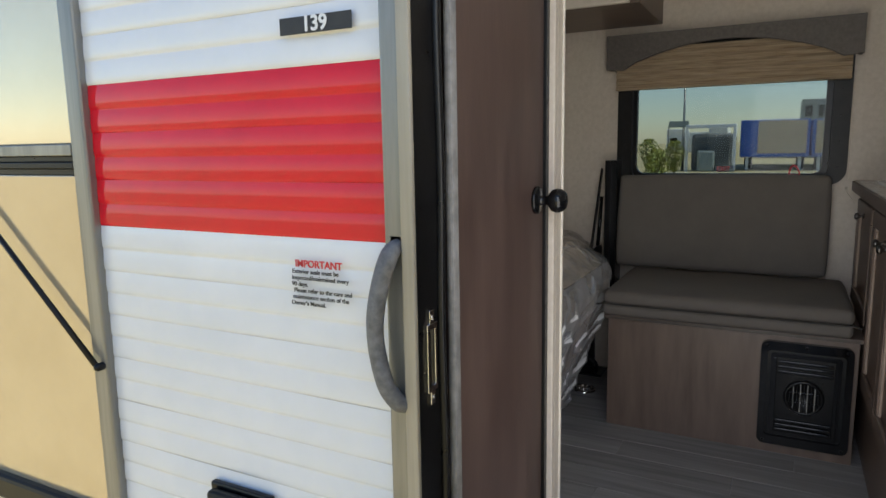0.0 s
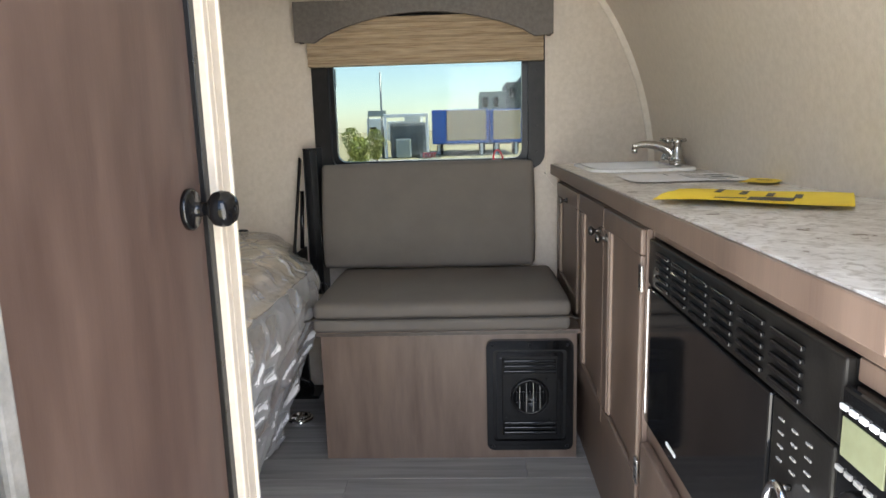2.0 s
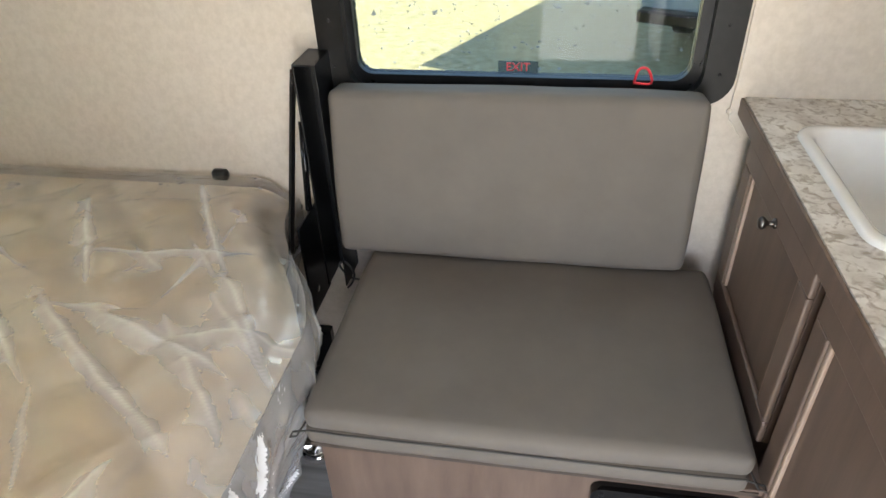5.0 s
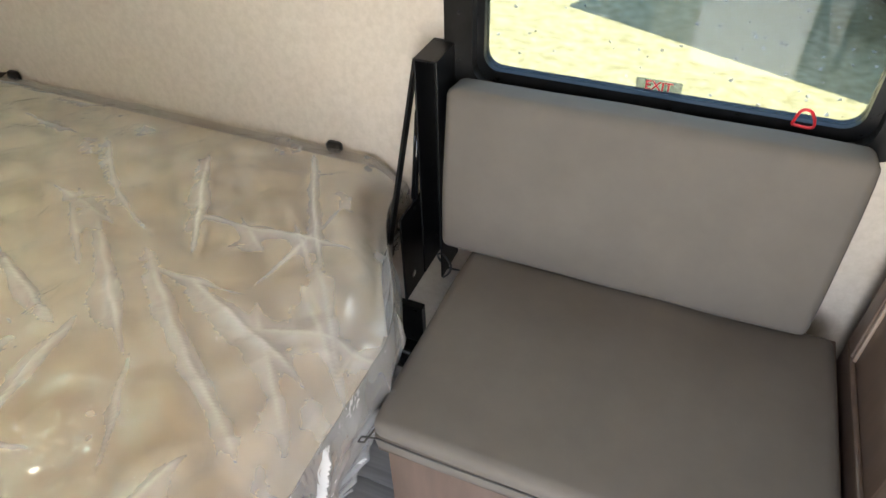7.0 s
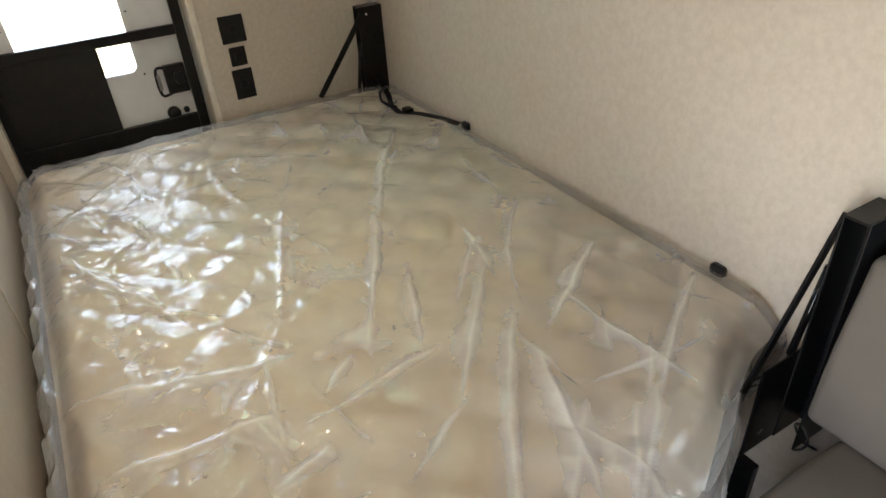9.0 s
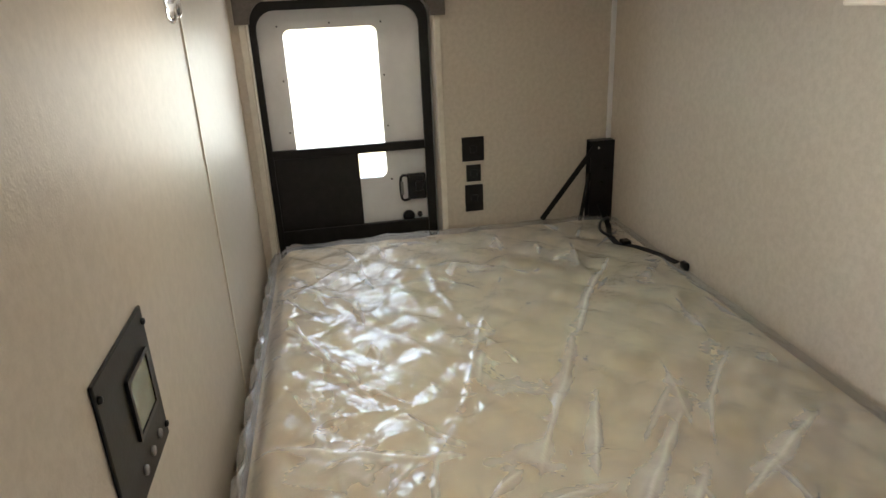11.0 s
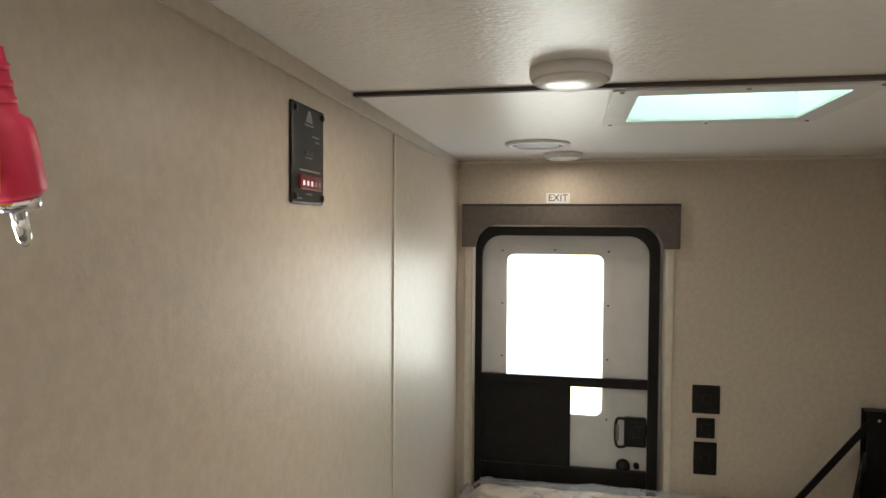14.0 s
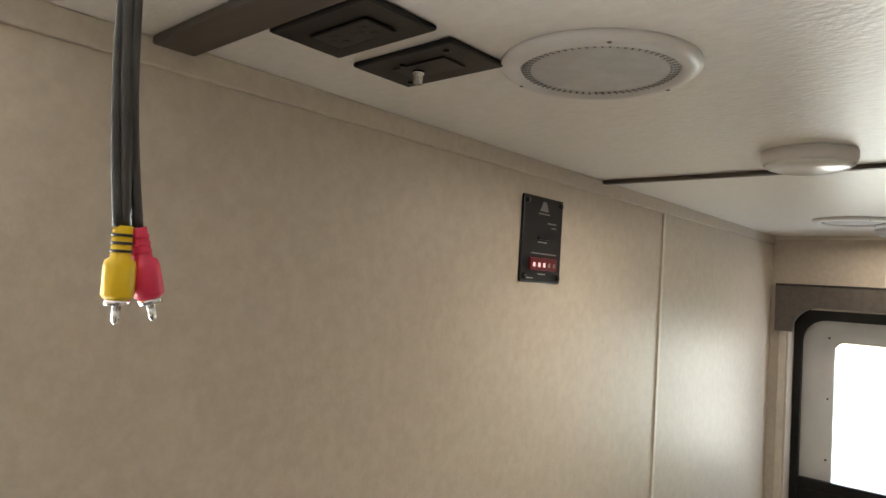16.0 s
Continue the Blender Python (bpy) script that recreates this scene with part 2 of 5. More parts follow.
def film_material(name, milk_low, milk_high, shine, relief, through_light, rough, veins):
    """Thin clear polythene: mostly see-through, a little milky, sharp wrinkle glints."""
    m = bpy.data.materials.new(name)
    m.use_nodes = True
    n, l = m.node_tree.nodes, m.node_tree.links
    n.remove(n["Principled BSDF"])
    t, d, g = n.new("ShaderNodeBsdfTransparent"), n.new("ShaderNodeBsdfDiffuse"), n.new("ShaderNodeBsdfGlossy")
    t.inputs[0].default_value = (0.97, 0.97, 0.97, 1)
    d.inputs[0].default_value = (0.88, 0.88, 0.89, 1)
    g.inputs["Roughness"].default_value = rough
    tc, no, bp = n.new("ShaderNodeTexCoord"), n.new("ShaderNodeTexNoise"), n.new("ShaderNodeBump")
    no.inputs["Scale"].default_value, no.inputs["Detail"].default_value, no.inputs["Distortion"].default_value = 22, 3, 1.2
    l.new(tc.outputs["Object"], no.inputs["Vector"])
    bp.inputs["Strength"].default_value, bp.inputs["Distance"].default_value = relief, 0.012
    l.new(no.outputs["Fac"], bp.inputs["Height"])
    l.new(bp.outputs[0], g.inputs["Normal"])
    a, b = n.new("ShaderNodeMixShader"), n.new("ShaderNodeMixShader")
    milk = n.new("ShaderNodeTexNoise")
    milk.inputs["Scale"].default_value, milk.inputs["Detail"].default_value = 5, 6
    l.new(tc.outputs["Object"], milk.inputs["Vector"])
    mr = n.new("ShaderNodeMapRange")
    mr.inputs["From Min"].default_value, mr.inputs["From Max"].default_value = 0.35, 0.72
    mr.inputs["To Min"].default_value, mr.inputs["To Max"].default_value = milk_low, milk_high
    l.new(milk.outputs["Fac"], mr.inputs[0])
    vein, vs, va, vr, vt = n.new("ShaderNodeTexNoise"), n.new("ShaderNodeMath"), n.new("ShaderNodeMath"), n.new("ShaderNodeMapRange"), n.new("ShaderNodeMath")
    vein.inputs["Scale"].default_value, vein.inputs["Detail"].default_value, vein.inputs["Distortion"].default_value = 4.0, 5.0, 0.8
    vs.operation, vs.inputs[1].default_value, va.operation, vt.operation = "SUBTRACT", 0.5, "ABSOLUTE", "ADD"
    vr.inputs["From Max"].default_value, vr.inputs["To Min"].default_value, vr.inputs["To Max"].default_value = 0.22, veins, 0.0
    l.new(tc.outputs["Object"], vein.inputs["Vector"])
    l.new(vein.outputs["Fac"], vs.inputs[0])
    l.new(vs.outputs[0], va.inputs[0])
    l.new(va.outputs[0], vr.inputs[0])
    l.new(vr.outputs[0], vt.inputs[0])
    l.new(mr.outputs[0], vt.inputs[1])
    fold, gain, total = n.new("ShaderNodeAttribute"), n.new("ShaderNodeMath"), n.new("ShaderNodeMath")
    fold.attribute_name = "fold"
    gain.operation, gain.inputs[1].default_value, total.operation, total.use_clamp = "MULTIPLY", 0.5, "ADD", True
    l.new(fold.outputs["Fac"], gain.inputs[0])
    l.new(vt.outputs[0], total.inputs[0])
    l.new(gain.outputs[0], total.inputs[1])
    l.new(total.outputs[0], a.inputs[0])
    l.new(t.outputs[0], a.inputs[1])
    thru, both = n.new("ShaderNodeBsdfTranslucent"), n.new("ShaderNodeMixShader")
    thru.inputs[0].default_value, both.inputs[0].default_value = (0.84, 0.85, 0.88, 1), through_light
    l.new(d.outputs[0], both.inputs[1])
    l.new(thru.outputs[0], both.inputs[2])
    l.new(both.outputs[0], a.inputs[2])
    fr, mr2 = n.new("ShaderNodeFresnel"), n.new("ShaderNodeMath")
    l.new(bp.outputs[0], fr.inputs["Normal"])
    mr2.operation, mr2.inputs[1].default_value = "MULTIPLY", shine
    l.new(fr.outputs[0], mr2.inputs[0])
    mr2.use_clamp = True
    l.new(mr2.outputs[0], b.inputs[0])
    l.new(a.outputs[0], b.inputs[1])
    l.new(g.outputs[0], b.inputs[2])
    l.new(b.outputs[0], n["Material Output"].inputs[0])
    return m


def lid_material():
    m = bpy.data.materials.new("translucent_vent_lid")
    m.use_nodes = True
    n, l = m.node_tree.nodes, m.node_tree.links
    n.remove(n["Principled BSDF"])
    t, d, mx = n.new("ShaderNodeBsdfTranslucent"), n.new("ShaderNodeBsdfDiffuse"), n.new("ShaderNodeMixShader")
    t.inputs[0].default_value = (0.72, 0.93, 0.84, 1)
    d.inputs[0].default_value = (0.70, 0.80, 0.76, 1)
    mx.inputs[0].default_value = 0.35
    l.new(t.outputs[0], mx.inputs[1])
    l.new(d.outputs[0], mx.inputs[2])
    l.new(mx.outputs[0], n["Material Output"].inputs[0])
    return m


M_COUNTER = counter_material()
M_GLASS = glass_material("window_glass", (0.46, 0.495, 0.49), 0.3)
M_CLEARLABEL = glass_material("clear_label_film", (0.60, 0.64, 0.70), 1.0)
M_FROST = glass_material("door_glass", (0.96, 0.97, 0.97), 1.0)
M_FILM = film_material("clear_polythene_film", 0.03, 0.22, 1.3, 0.5, 0.0, 0.08, 0.12)
M_DRAPE = film_material("hanging_polythene_film", 0.38, 0.66, 0.7, 0.4, 0.15, 0.12, 0.20)
M_LID = lid_material()


# ---- building helpers ----
def origin(ob):
    p = Vector((0, 0, 0))
    while ob is not None:
        p += ob.location
        ob = ob.parent
    return p


def thing(name, base, label, category, group="", kind=""):
    ob = new(name)
    ob.empty_display_size = 0.05
    ob.location = base
    return tagged(ob, label, category, group, kind)


def part(name, bm, mat, parent=None, label="", smooth=False):
    """Links a bmesh in world coordinates as one mesh object under a thing or part."""
    me = bpy.data.meshes.new(name)
    bmesh.ops.recalc_face_normals(bm, faces=bm.faces)
    off = origin(parent)
    if parent is not None:
        bmesh.ops.translate(bm, verts=bm.verts, vec=-off)
    if smooth:
        for f in bm.faces:
            f.smooth = True
    bm.to_mesh(me)
    bm.free()
    for mt in (mat if isinstance(mat, (list, tuple)) else [mat]):
        me.materials.append(mt)
    ob = new(name, me)
    if parent is not None:
        ob.parent = parent
    if label:
        ob["label"] = label
    return ob


def add_box(bm, lo, hi, bevel=0.0, seg=2):
    v = [bm.verts.new((x, y, z)) for x in (lo[0], hi[0]) for y in (lo[1], hi[1]) for z in (lo[2], hi[2])]
    fs = [bm.faces.new([v[i] for i in q]) for q in
          ((0, 1, 3, 2), (4, 6, 7, 5), (0, 4, 5, 1), (2, 3, 7, 6), (0, 2, 6, 4), (1, 5, 7, 3))]
    if bevel:
        es = list({e for f in fs for e in f.edges})
        bmesh.ops.bevel(bm, geom=es, offset=bevel, segments=seg, affect="EDGES", profile=0.5)
    return v


def box(name, lo, hi, mat, parent=None, label="", bevel=0.003, seg=2, smooth=False):
    bm = bmesh.new()
    add_box(bm, lo, hi, bevel, seg)
    return part(name, bm, mat, parent, label, smooth)


def loft(bm, rings, cap0=True, cap1=True, closed=True):
    rows = [[bm.verts.new(p) for p in r] for r in rings]
    n = len(rows[0])
    for a, b in zip(rows, rows[1:]):
        for i in range(n if closed else n - 1):
            j = (i + 1) % n
            bm.faces.new((a[i], a[j], b[j], b[i]))
    if cap0:
        bm.faces.new(rows[0])
    if cap1:
        bm.faces.new(rows[-1])
    return rows


def rounded(w, h, r, n=5):
    """A rounded rectangle round the middle, as (a, b) pairs."""
    out = []
    for cx, cy, s in ((w / 2 - r, h / 2 - r, 0), (-w / 2 + r, h / 2 - r, 90), (-w / 2 + r, -h / 2 + r, 180), (w / 2 - r, -h / 2 + r, 270)):
        for k in range(n + 1):
            a = radians(s + 90 * k / n)
            out.append((cx + r * math.cos(a), cy + r * math.sin(a)))
    return out


def tube(bm, pts, r, n=8, cap=True):
    """A round tube along points; r is one radius or one a point."""
    rings, pts, last, q = [], [Vector(p) for p in pts], None, None
    for i, p in enumerate(pts):
        d = (pts[min(i + 1, len(pts) - 1)] - pts[max(i - 1, 0)]).normalized()
        q = d.to_track_quat("Z", "Y") if last is None else last.rotation_difference(d) @ q
        last = d
        rad = r[i] if isinstance(r, (list, tuple)) else r
        rings.append([p + q @ Vector((rad * math.cos(2 * math.pi * k / n), rad * math.sin(2 * math.pi * k / n), 0)) for k in range(n)])
    loft(bm, rings, cap, cap)


def smooth_line(pts, steps=4):
    """A Catmull-Rom line through points (and radii as a fourth value)."""
    out = []
    for i in range(len(pts) - 1):
        p0, p1, p2, p3 = pts[max(i - 1, 0)], pts[i], pts[i + 1], pts[min(i + 2, len(pts) - 1)]
        for k in range(steps):
            t = k / steps
            out.append(tuple(0.5 * (2 * b + (c - a) * t + (2 * a - 5 * b + 4 * c - d) * t * t + (3 * b - a - 3 * c + d) * t ** 3) for a, b, c, d in zip(p0, p1, p2, p3)))
    return out + [tuple(pts[-1])]


def rod(name, pts, r, mat, parent=None, label="", n=10):
    bm = bmesh.new()
    if len(pts) > 2:
        rr = r if isinstance(r, (list, tuple)) else [r] * len(pts)
        line = smooth_line([(*p, q) for p, q in zip(pts, rr)])
        pts, r = [p[:3] for p in line], [p[3] for p in line]
    tube(bm, pts, r, n)
    return part(name, bm, mat, parent, label, True)


def turned(name, base, axis, profile, mat, parent=None, label="", n=28):
    """A turned solid: profile of (along, radius) from base along axis."""
    bm = bmesh.new()
    q = Vector(axis).to_track_quat("Z", "Y")
    b = Vector(base)
    loft(bm, [[b + q @ Vector((r * math.cos(2 * math.pi * k / n), r * math.sin(2 * math.pi * k / n), a)) for k in range(n)] for a, r in profile])
    ob = part(name, bm, mat, parent, label, True)
    return ob


def prism(name, pts, axis, a0, a1, mat, parent=None, label="", bevel=0.0):
    """A flat outline pushed along an axis: x -> (a, p, q), y -> (p, a, q), z -> (p, q, a)."""
    bm = bmesh.new()
    put = {"x": lambda p, a: (a, p[0], p[1]), "y": lambda p, a: (p[0], a, p[1]), "z": lambda p, a: (p[0], p[1], a)}[axis]
    loft(bm, [[put(p, a) for p in pts] for a in (a0, a1)])
    if bevel:
        bmesh.ops.bevel(bm, geom=list(bm.edges), offset=bevel, segments=2, affect="EDGES")
    return part(name, bm, mat, parent, label)


def ring_frame(name, axis, a0, a1, mid, outer, inner, r_out, r_in, mat, parent=None, label="", chamfer=0.0):
    """A frame with rounded corners about a middle (p, q), outer and inner (width, height)."""
    put = {"x": lambda p, a: (a, p[0], p[1]), "y": lambda p, a: (p[0], a, p[1]), "z": lambda p, a: (p[0], p[1], a)}[axis]
    o, i = rounded(*outer, r_out, 6), rounded(*inner, r_in, 6)
    mv = lambda pts: [(p + mid[0], q + mid[1]) for p, q in pts]
    bm = bmesh.new()
    rings = [[put(p, a0) for p in mv(o)], [put(p, a1) for p in mv(o)], [put(p, a1) for p in mv(i)], [put(p, a0) for p in mv(i)]]
    rows = [[bm.verts.new(p) for p in r] for r in rings]
    n = len(rows[0])
    for k in range(4):
        a, b = rows[k], rows[(k + 1) % 4]
        for j in range(n):
            bm.faces.new((a[j], a[(j + 1) % n], b[(j + 1) % n], b[j]))
    if chamfer:
        es = [e for e in bm.edges if len(e.link_faces) == 2 and e.calc_face_angle(0) > 1.2]
        bmesh.ops.bevel(bm, geom=es, offset=chamfer, segments=2, affect="EDGES")
    return part(name, bm, mat, parent, label)


def lettering(name, text, size, m, mat, parent=None, depth=0.0006, bold=0.0):
    cu = bpy.data.curves.new(name, "FONT")
    cu.body, cu.size, cu.extrude, cu.align_x, cu.align_y, cu.offset = text, size, depth, "CENTER", "CENTER", bold
    tmp = bpy.data.objects.new(name, cu)
    scene.collection.objects.link(tmp)
    bpy.context.view_layer.update()
    me = bpy.data.meshes.new_from_object(tmp.evaluated_get(bpy.context.evaluated_depsgraph_get()))
    bpy.data.objects.remove(tmp)
    me.transform(Matrix.Translation(-origin(parent)) @ m)
    me.materials.clear()
    me.materials.append(mat)
    ob = new(name, me)
    if parent is not None:
        ob.parent = parent
    return ob


def structure(ob, label, category):
    return tagged(ob, label, category, kind="structure")


# ---- the shell of the trailer ----
GROUND = -0.55
CEIL = 1.857
XEND = -2.285
YP = 0.525
# window wall
def holed_wall(name, axis, a0, a1, span, holes, mat, label):
    """A wall slab across an axis with rectangular openings; span and holes are (p0, p1, q0, q1)."""
    bm = bmesh.new()
    p0, p1, q0, q1 = span
    ps = sorted({p0, p1, *[h[0] for h in holes], *[h[1] for h in holes]})
    qs = sorted({q0, q1, *[h[2] for h in holes], *[h[3] for h in holes]})
    for pa, pb in zip(ps, ps[1:]):
        for qa, qb in zip(qs, qs[1:]):
            pm, qm = (pa + pb) / 2, (qa + qb) / 2
            if any(h[0] < pm < h[1] and h[2] < qm < h[3] for h in holes):
                continue
            lo, hi = {"x": ((a0, pa, qa), (a1, pb, qb)), "y": ((pa, a0, qa), (pb, a1, qb)), "z": ((pa, qa, a0), (pb, qb, a1))}[axis]
            add_box(bm, lo, hi)
    bmesh.ops.remove_doubles(bm, verts=bm.verts, dist=1e-5)
    seen, kill = {}, []
    bm.verts.index_update()
    for f in bm.faces:
        key = tuple(sorted(v.index for v in f.verts))
        if key in seen:
            kill += [f, seen[key]]
        seen[key] = f
    bmesh.ops.delete(bm, geom=list(set(kill)), context="FACES_ONLY")
    return structure(part(name, bm, mat), label, "wall")


holed_wall("wall_window", "y", 2.06, 2.14, (-2.40, 1.30, -0.06, 1.94), [(-0.075, 0.725, 0.895, 1.46)], M_WALL, "beige textured vinyl wallboard around the window")
holed_wall("wall_exit", "x", -2.40, XEND, (-0.02, 2.06, -0.06, 1.94), [(0.585, 1.30, 0.20, 1.605)], M_WALL, "beige wallboard around the second entry door")
holed_wall("wall_entrance", "y", -0.09, -0.02, (-2.40, 1.30, -0.06, 1.94), [(0.075, 0.825, -0.06, 1.78)], M_WALL, "outer wall with the open entry door")
holed_wall("partition_wall", "y", YP - 0.035, YP, (XEND, 0.101, 0.0, CEIL), [], M_WALL, "beige vinyl bathroom partition beside the bed")
box("partition_return", (0.064, 0.470, 0.0), (0.101, YP - 0.035, CEIL), M_WALL)
structure(bpy.data.objects["partition_return"], "narrow beige end of the bathroom partition", "wall")
holed_wall("ceiling", "z", CEIL, CEIL + 0.04, (-2.40, 0.37, -0.02, 2.06), [(-1.40, -1.09, 1.075, 1.455)], M_CEIL, "white textured ceiling board")["category"] = "ceiling"

# curved end: an elliptical sweep from the ceiling down behind the counter
def arc_point(u, grow=0.0):
    a = radians(90 * (1 - u))
    return 0.37 + (0.82 + grow) * math.cos(a), 0.80 + (1.057 + grow) * math.sin(a)


def curved_panel(name, u0, u1, mat, label, tail=False):
    bm = bmesh.new()
    prof = [arc_point(u0 + (u1 - u0) * k / 20) for k in range(21)]
    back = [arc_point(u0 + (u1 - u0) * k / 20, 0.05) for k in range(21)]
    if tail:
        prof.append((1.19, -0.06))
        back.append((1.24, -0.06))
    pts = prof + back[::-1]
    loft(bm, [[(x, y, z) for x, z in pts] for y in (-0.02, 2.06)])
    return structure(part(name, bm, mat), label, "wall")


US = 0.51
curved_panel("ceiling_curve", 0.0, US, M_CEIL, "white ceiling board curving down")
curved_panel("wall_curved_end", US, 1.0, M_WALL, "beige curved end wall behind the counter", True)
bm = bmesh.new()
for k in range(24):
    (xa, za), (xb, zb) = arc_point(0.30 + 0.7 * k / 24), arc_point(0.30 + 0.7 * (k + 1) / 24)
    (xc, zc), (xd, zd) = arc_point(0.30 + 0.7 * k / 24, -0.022), arc_point(0.30 + 0.7 * (k + 1) / 24, -0.022)
    loft(bm, [[(xa, y, za), (xb, y, zb), (xd, y, zd), (xc, y, zc)] for y in (2.052, 2.060)], True, True)
structure(part("trim_arc", bm, M_TRIM), "pale edge trim following the curved wall", "trim")
# roof skin and floor deck close the shell
holed_wall("roof", "z", 1.95, 1.97, (-2.42, 0.45, -0.10, 2.15), [(-1.41, -1.08, 1.065, 1.465)], M_TWHITE, "white roof skin")["category"] = "roof"
structure(box("floor", (-2.40, -0.02, -0.06), (1.24, 2.06, -0.012), M_GROUT, bevel=0), "grey wood-look vinyl plank floor", "floor")
structure(box("chassis", (-2.40, -0.08, -0.20), (1.28, 2.14, -0.062), M_BLACK, bevel=0.004), "black chassis under the trailer floor", "trailer")

# trims of the bed bay
structure(box("trim_partition_top", (XEND, YP, CEIL - 0.030), (0.101, YP + 0.008, CEIL), M_WALL, bevel=0.002), "beige batten along the top of the partition", "trim")
structure(box("trim_partition_seam", (-1.353, YP, 0.0), (-1.341, YP + 0.004, CEIL - 0.032), M_TRIM, bevel=0.001), "thin upright joint strip on the partition", "trim")
structure(box("trim_partition_corner", (0.087, YP - 0.004, 0.0), (0.105, YP + 0.004, CEIL - 0.032), M_TRIM, bevel=0.0015), "pale corner trim on the end of the partition", "trim")
structure(box("trim_corner_window", (XEND, 2.042, 0.0), (XEND + 0.018, 2.06, CEIL), M_PLASTICWHITE, bevel=0.003), "pale corner bead", "trim")
structure(box("trim_exit_top", (XEND, YP + 0.008, CEIL - 0.012), (XEND + 0.010, 2.048, CEIL), M_TRIM, bevel=0.003), "pale bead along the ceiling", "trim")
structure(box("ceiling_batten_1", (-1.026, YP + 0.009, CEIL - 0.008), (-1.010, 2.06, CEIL), M_DARKTRIM, bevel=0.002), "thin dark brown ceiling joint strip", "trim")
structure(box("ceiling_batten_2", (-0.105, YP + 0.009, CEIL - 0.010), (-0.058, 2.06, CEIL), M_DARKTRIM, bevel=0.003), "dark brown ceiling batten", "trim")

# ---- entry doorway ----
door_frame = thing("door_frame", (0.47, -0.09, 0), "grey aluminium entry door frame with black rubber seal", "door frame", kind="structure")
box("flange", (0.027, -0.118, -0.1), (0.073, -0.09, 1.84), M_ALU, door_frame, bevel=0.004)
box("lip", (0.061, -0.128, -0.08), (0.083, -0.118, 1.82), M_BRONZE, door_frame, "tan metal lip", bevel=0.003)
box("jamb", (0.073, -0.116, -0.06), (0.081, -0.025, 1.78), M_BLACK, door_frame, "black jamb", bevel=0.001)
rod("seal", [(0.083, -0.045 + 0.003 * math.sin(k), -0.05 + k * 0.075) for k in range(25)], 0.008, M_BLACK, door_frame, "black rubber bulb seal")
box("inner_edge", (0.076, -0.012, -0.06), (0.090, 0.012, 1.80), M_GREYSEAL, door_frame, "grey sealant edge", bevel=0.005)
box("flange", (0.825, -0.118, -0.1), (0.89, -0.09, 1.84), M_ALU, door_frame, bevel=0.004)
box("jamb", (0.819, -0.116, -0.06), (0.827, -0.02, 1.78), M_BLACKFRAME, door_frame, "dark hinge jamb", bevel=0.001)
box("inner_edge", (0.812, -0.02, -0.06), (0.827, -0.004, 1.8), M_GREYSEAL, door_frame, "grey sealant edge", bevel=0.004)
box("header", (0.073, -0.118, 1.775), (0.827, -0.022, 1.80), M_BLACK, door_frame, bevel=0.003)
box("threshold", (0.081, -0.116, -0.06), (0.819, -0.02, -0.004), M_ALU, door_frame, bevel=0.003)
strike = thing("strike_plate", (0.083, -0.08, 0.73), "bright chrome strike plate screwed to the door jamb", "strike plate")
for lo, hi in (((0.081, -0.094, 0.776), (0.085, -0.062, 0.786)), ((0.081, -0.094, 0.676), (0.085, -0.062, 0.686)), ((0.081, -0.094, 0.686), (0.085, -0.086, 0.776)), ((0.081, -0.070, 0.686), (0.085, -0.062, 0.776))):
    box("plate", lo, hi, M_CHROME, strike, bevel=0.001)
for z in (0.795, 0.667):
    box("tab", (0.081, -0.085, z - 0.012), (0.0845, -0.071, z + 0.012), M_CHROME, strike, bevel=0.001)
    turned("screw", (0.0845, -0.078, z), (1, 0, 0), [(0, 0.0045), (0.0015, 0.004), (0.002, 0.001)], M_NICKEL, strike, n=10)

# the open entry door, folded outwards on its hinges
entry_door = thing("entry_door", (0.92, -0.13, 0), "open white trailer entry door folded back on its hinges", "door")
bm = bmesh.new()
add_box(bm, (0, -0.72, -0.06), (0.04, 0, 1.78), 0.006)
bmesh.ops.transform(bm, matrix=pose(0.92, -0.135, 0, 0, 0, 12), verts=bm.verts)
part("slab", bm, M_TAN, entry_door, "tan inner face")
for z in (1.53, 1.198, 0.866, 0.736, 0.395):
    hg = box("hinge_plate", (0.823, -0.140, z - 0.024), (0.852, -0.118, z + 0.024), M_BLACK, entry_door, "black steel hinge plate", bevel=0.003)
    for zz in (-0.012, 0.012):
        turned("screw", (0.823, -0.129, z + zz), (-1, 0, 0), [(0, 0.004), (0.0014, 0.0035), (0.002, 0.001)], M_NICKEL, hg, n=10)
for z0, z1 in ((0.760, 0.842), (1.222, 1.506), (0.419, 0.712)):
    turned("hinge_pin", (0.842, -0.130, z0), (0, 0, 1), [(0, 0.007), (z1 - z0, 0.007)], M_ALU, entry_door, n=12)


# ---- siding of the entrance side: lapped aluminium boards ----
def siding_board(x0, x1, z0, h):
    wave = ((0, 0.0), (0.002, 0.0016), (0.006, 0.0026), (0.013, 0.0029), (0.022, 0.0027), (0.031, 0.0021), (0.039, 0.0011), (0.043, 0.0004))
    prof = [(k * 0.046 + z, d) for k in (0, 1) for z, d in wave] + [(0.092, 0.0)]
    bm = bmesh.new()
    n = 33
    rows = []
    for k in range(n):
        x = x0 + (x1 - x0) * k / (n - 1)
        rows.append([bm.verts.new((x, -0.092 - d - 0.0007 * math.sin(x * 9 + z0 * 17), z0 + z * h / 0.092)) for z, d in prof])
    for a, b in zip(rows, rows[1:]):
        for i in range(len(prof) - 1):
            bm.faces.new((a[i], b[i], b[i + 1], a[i + 1]))
    return bm


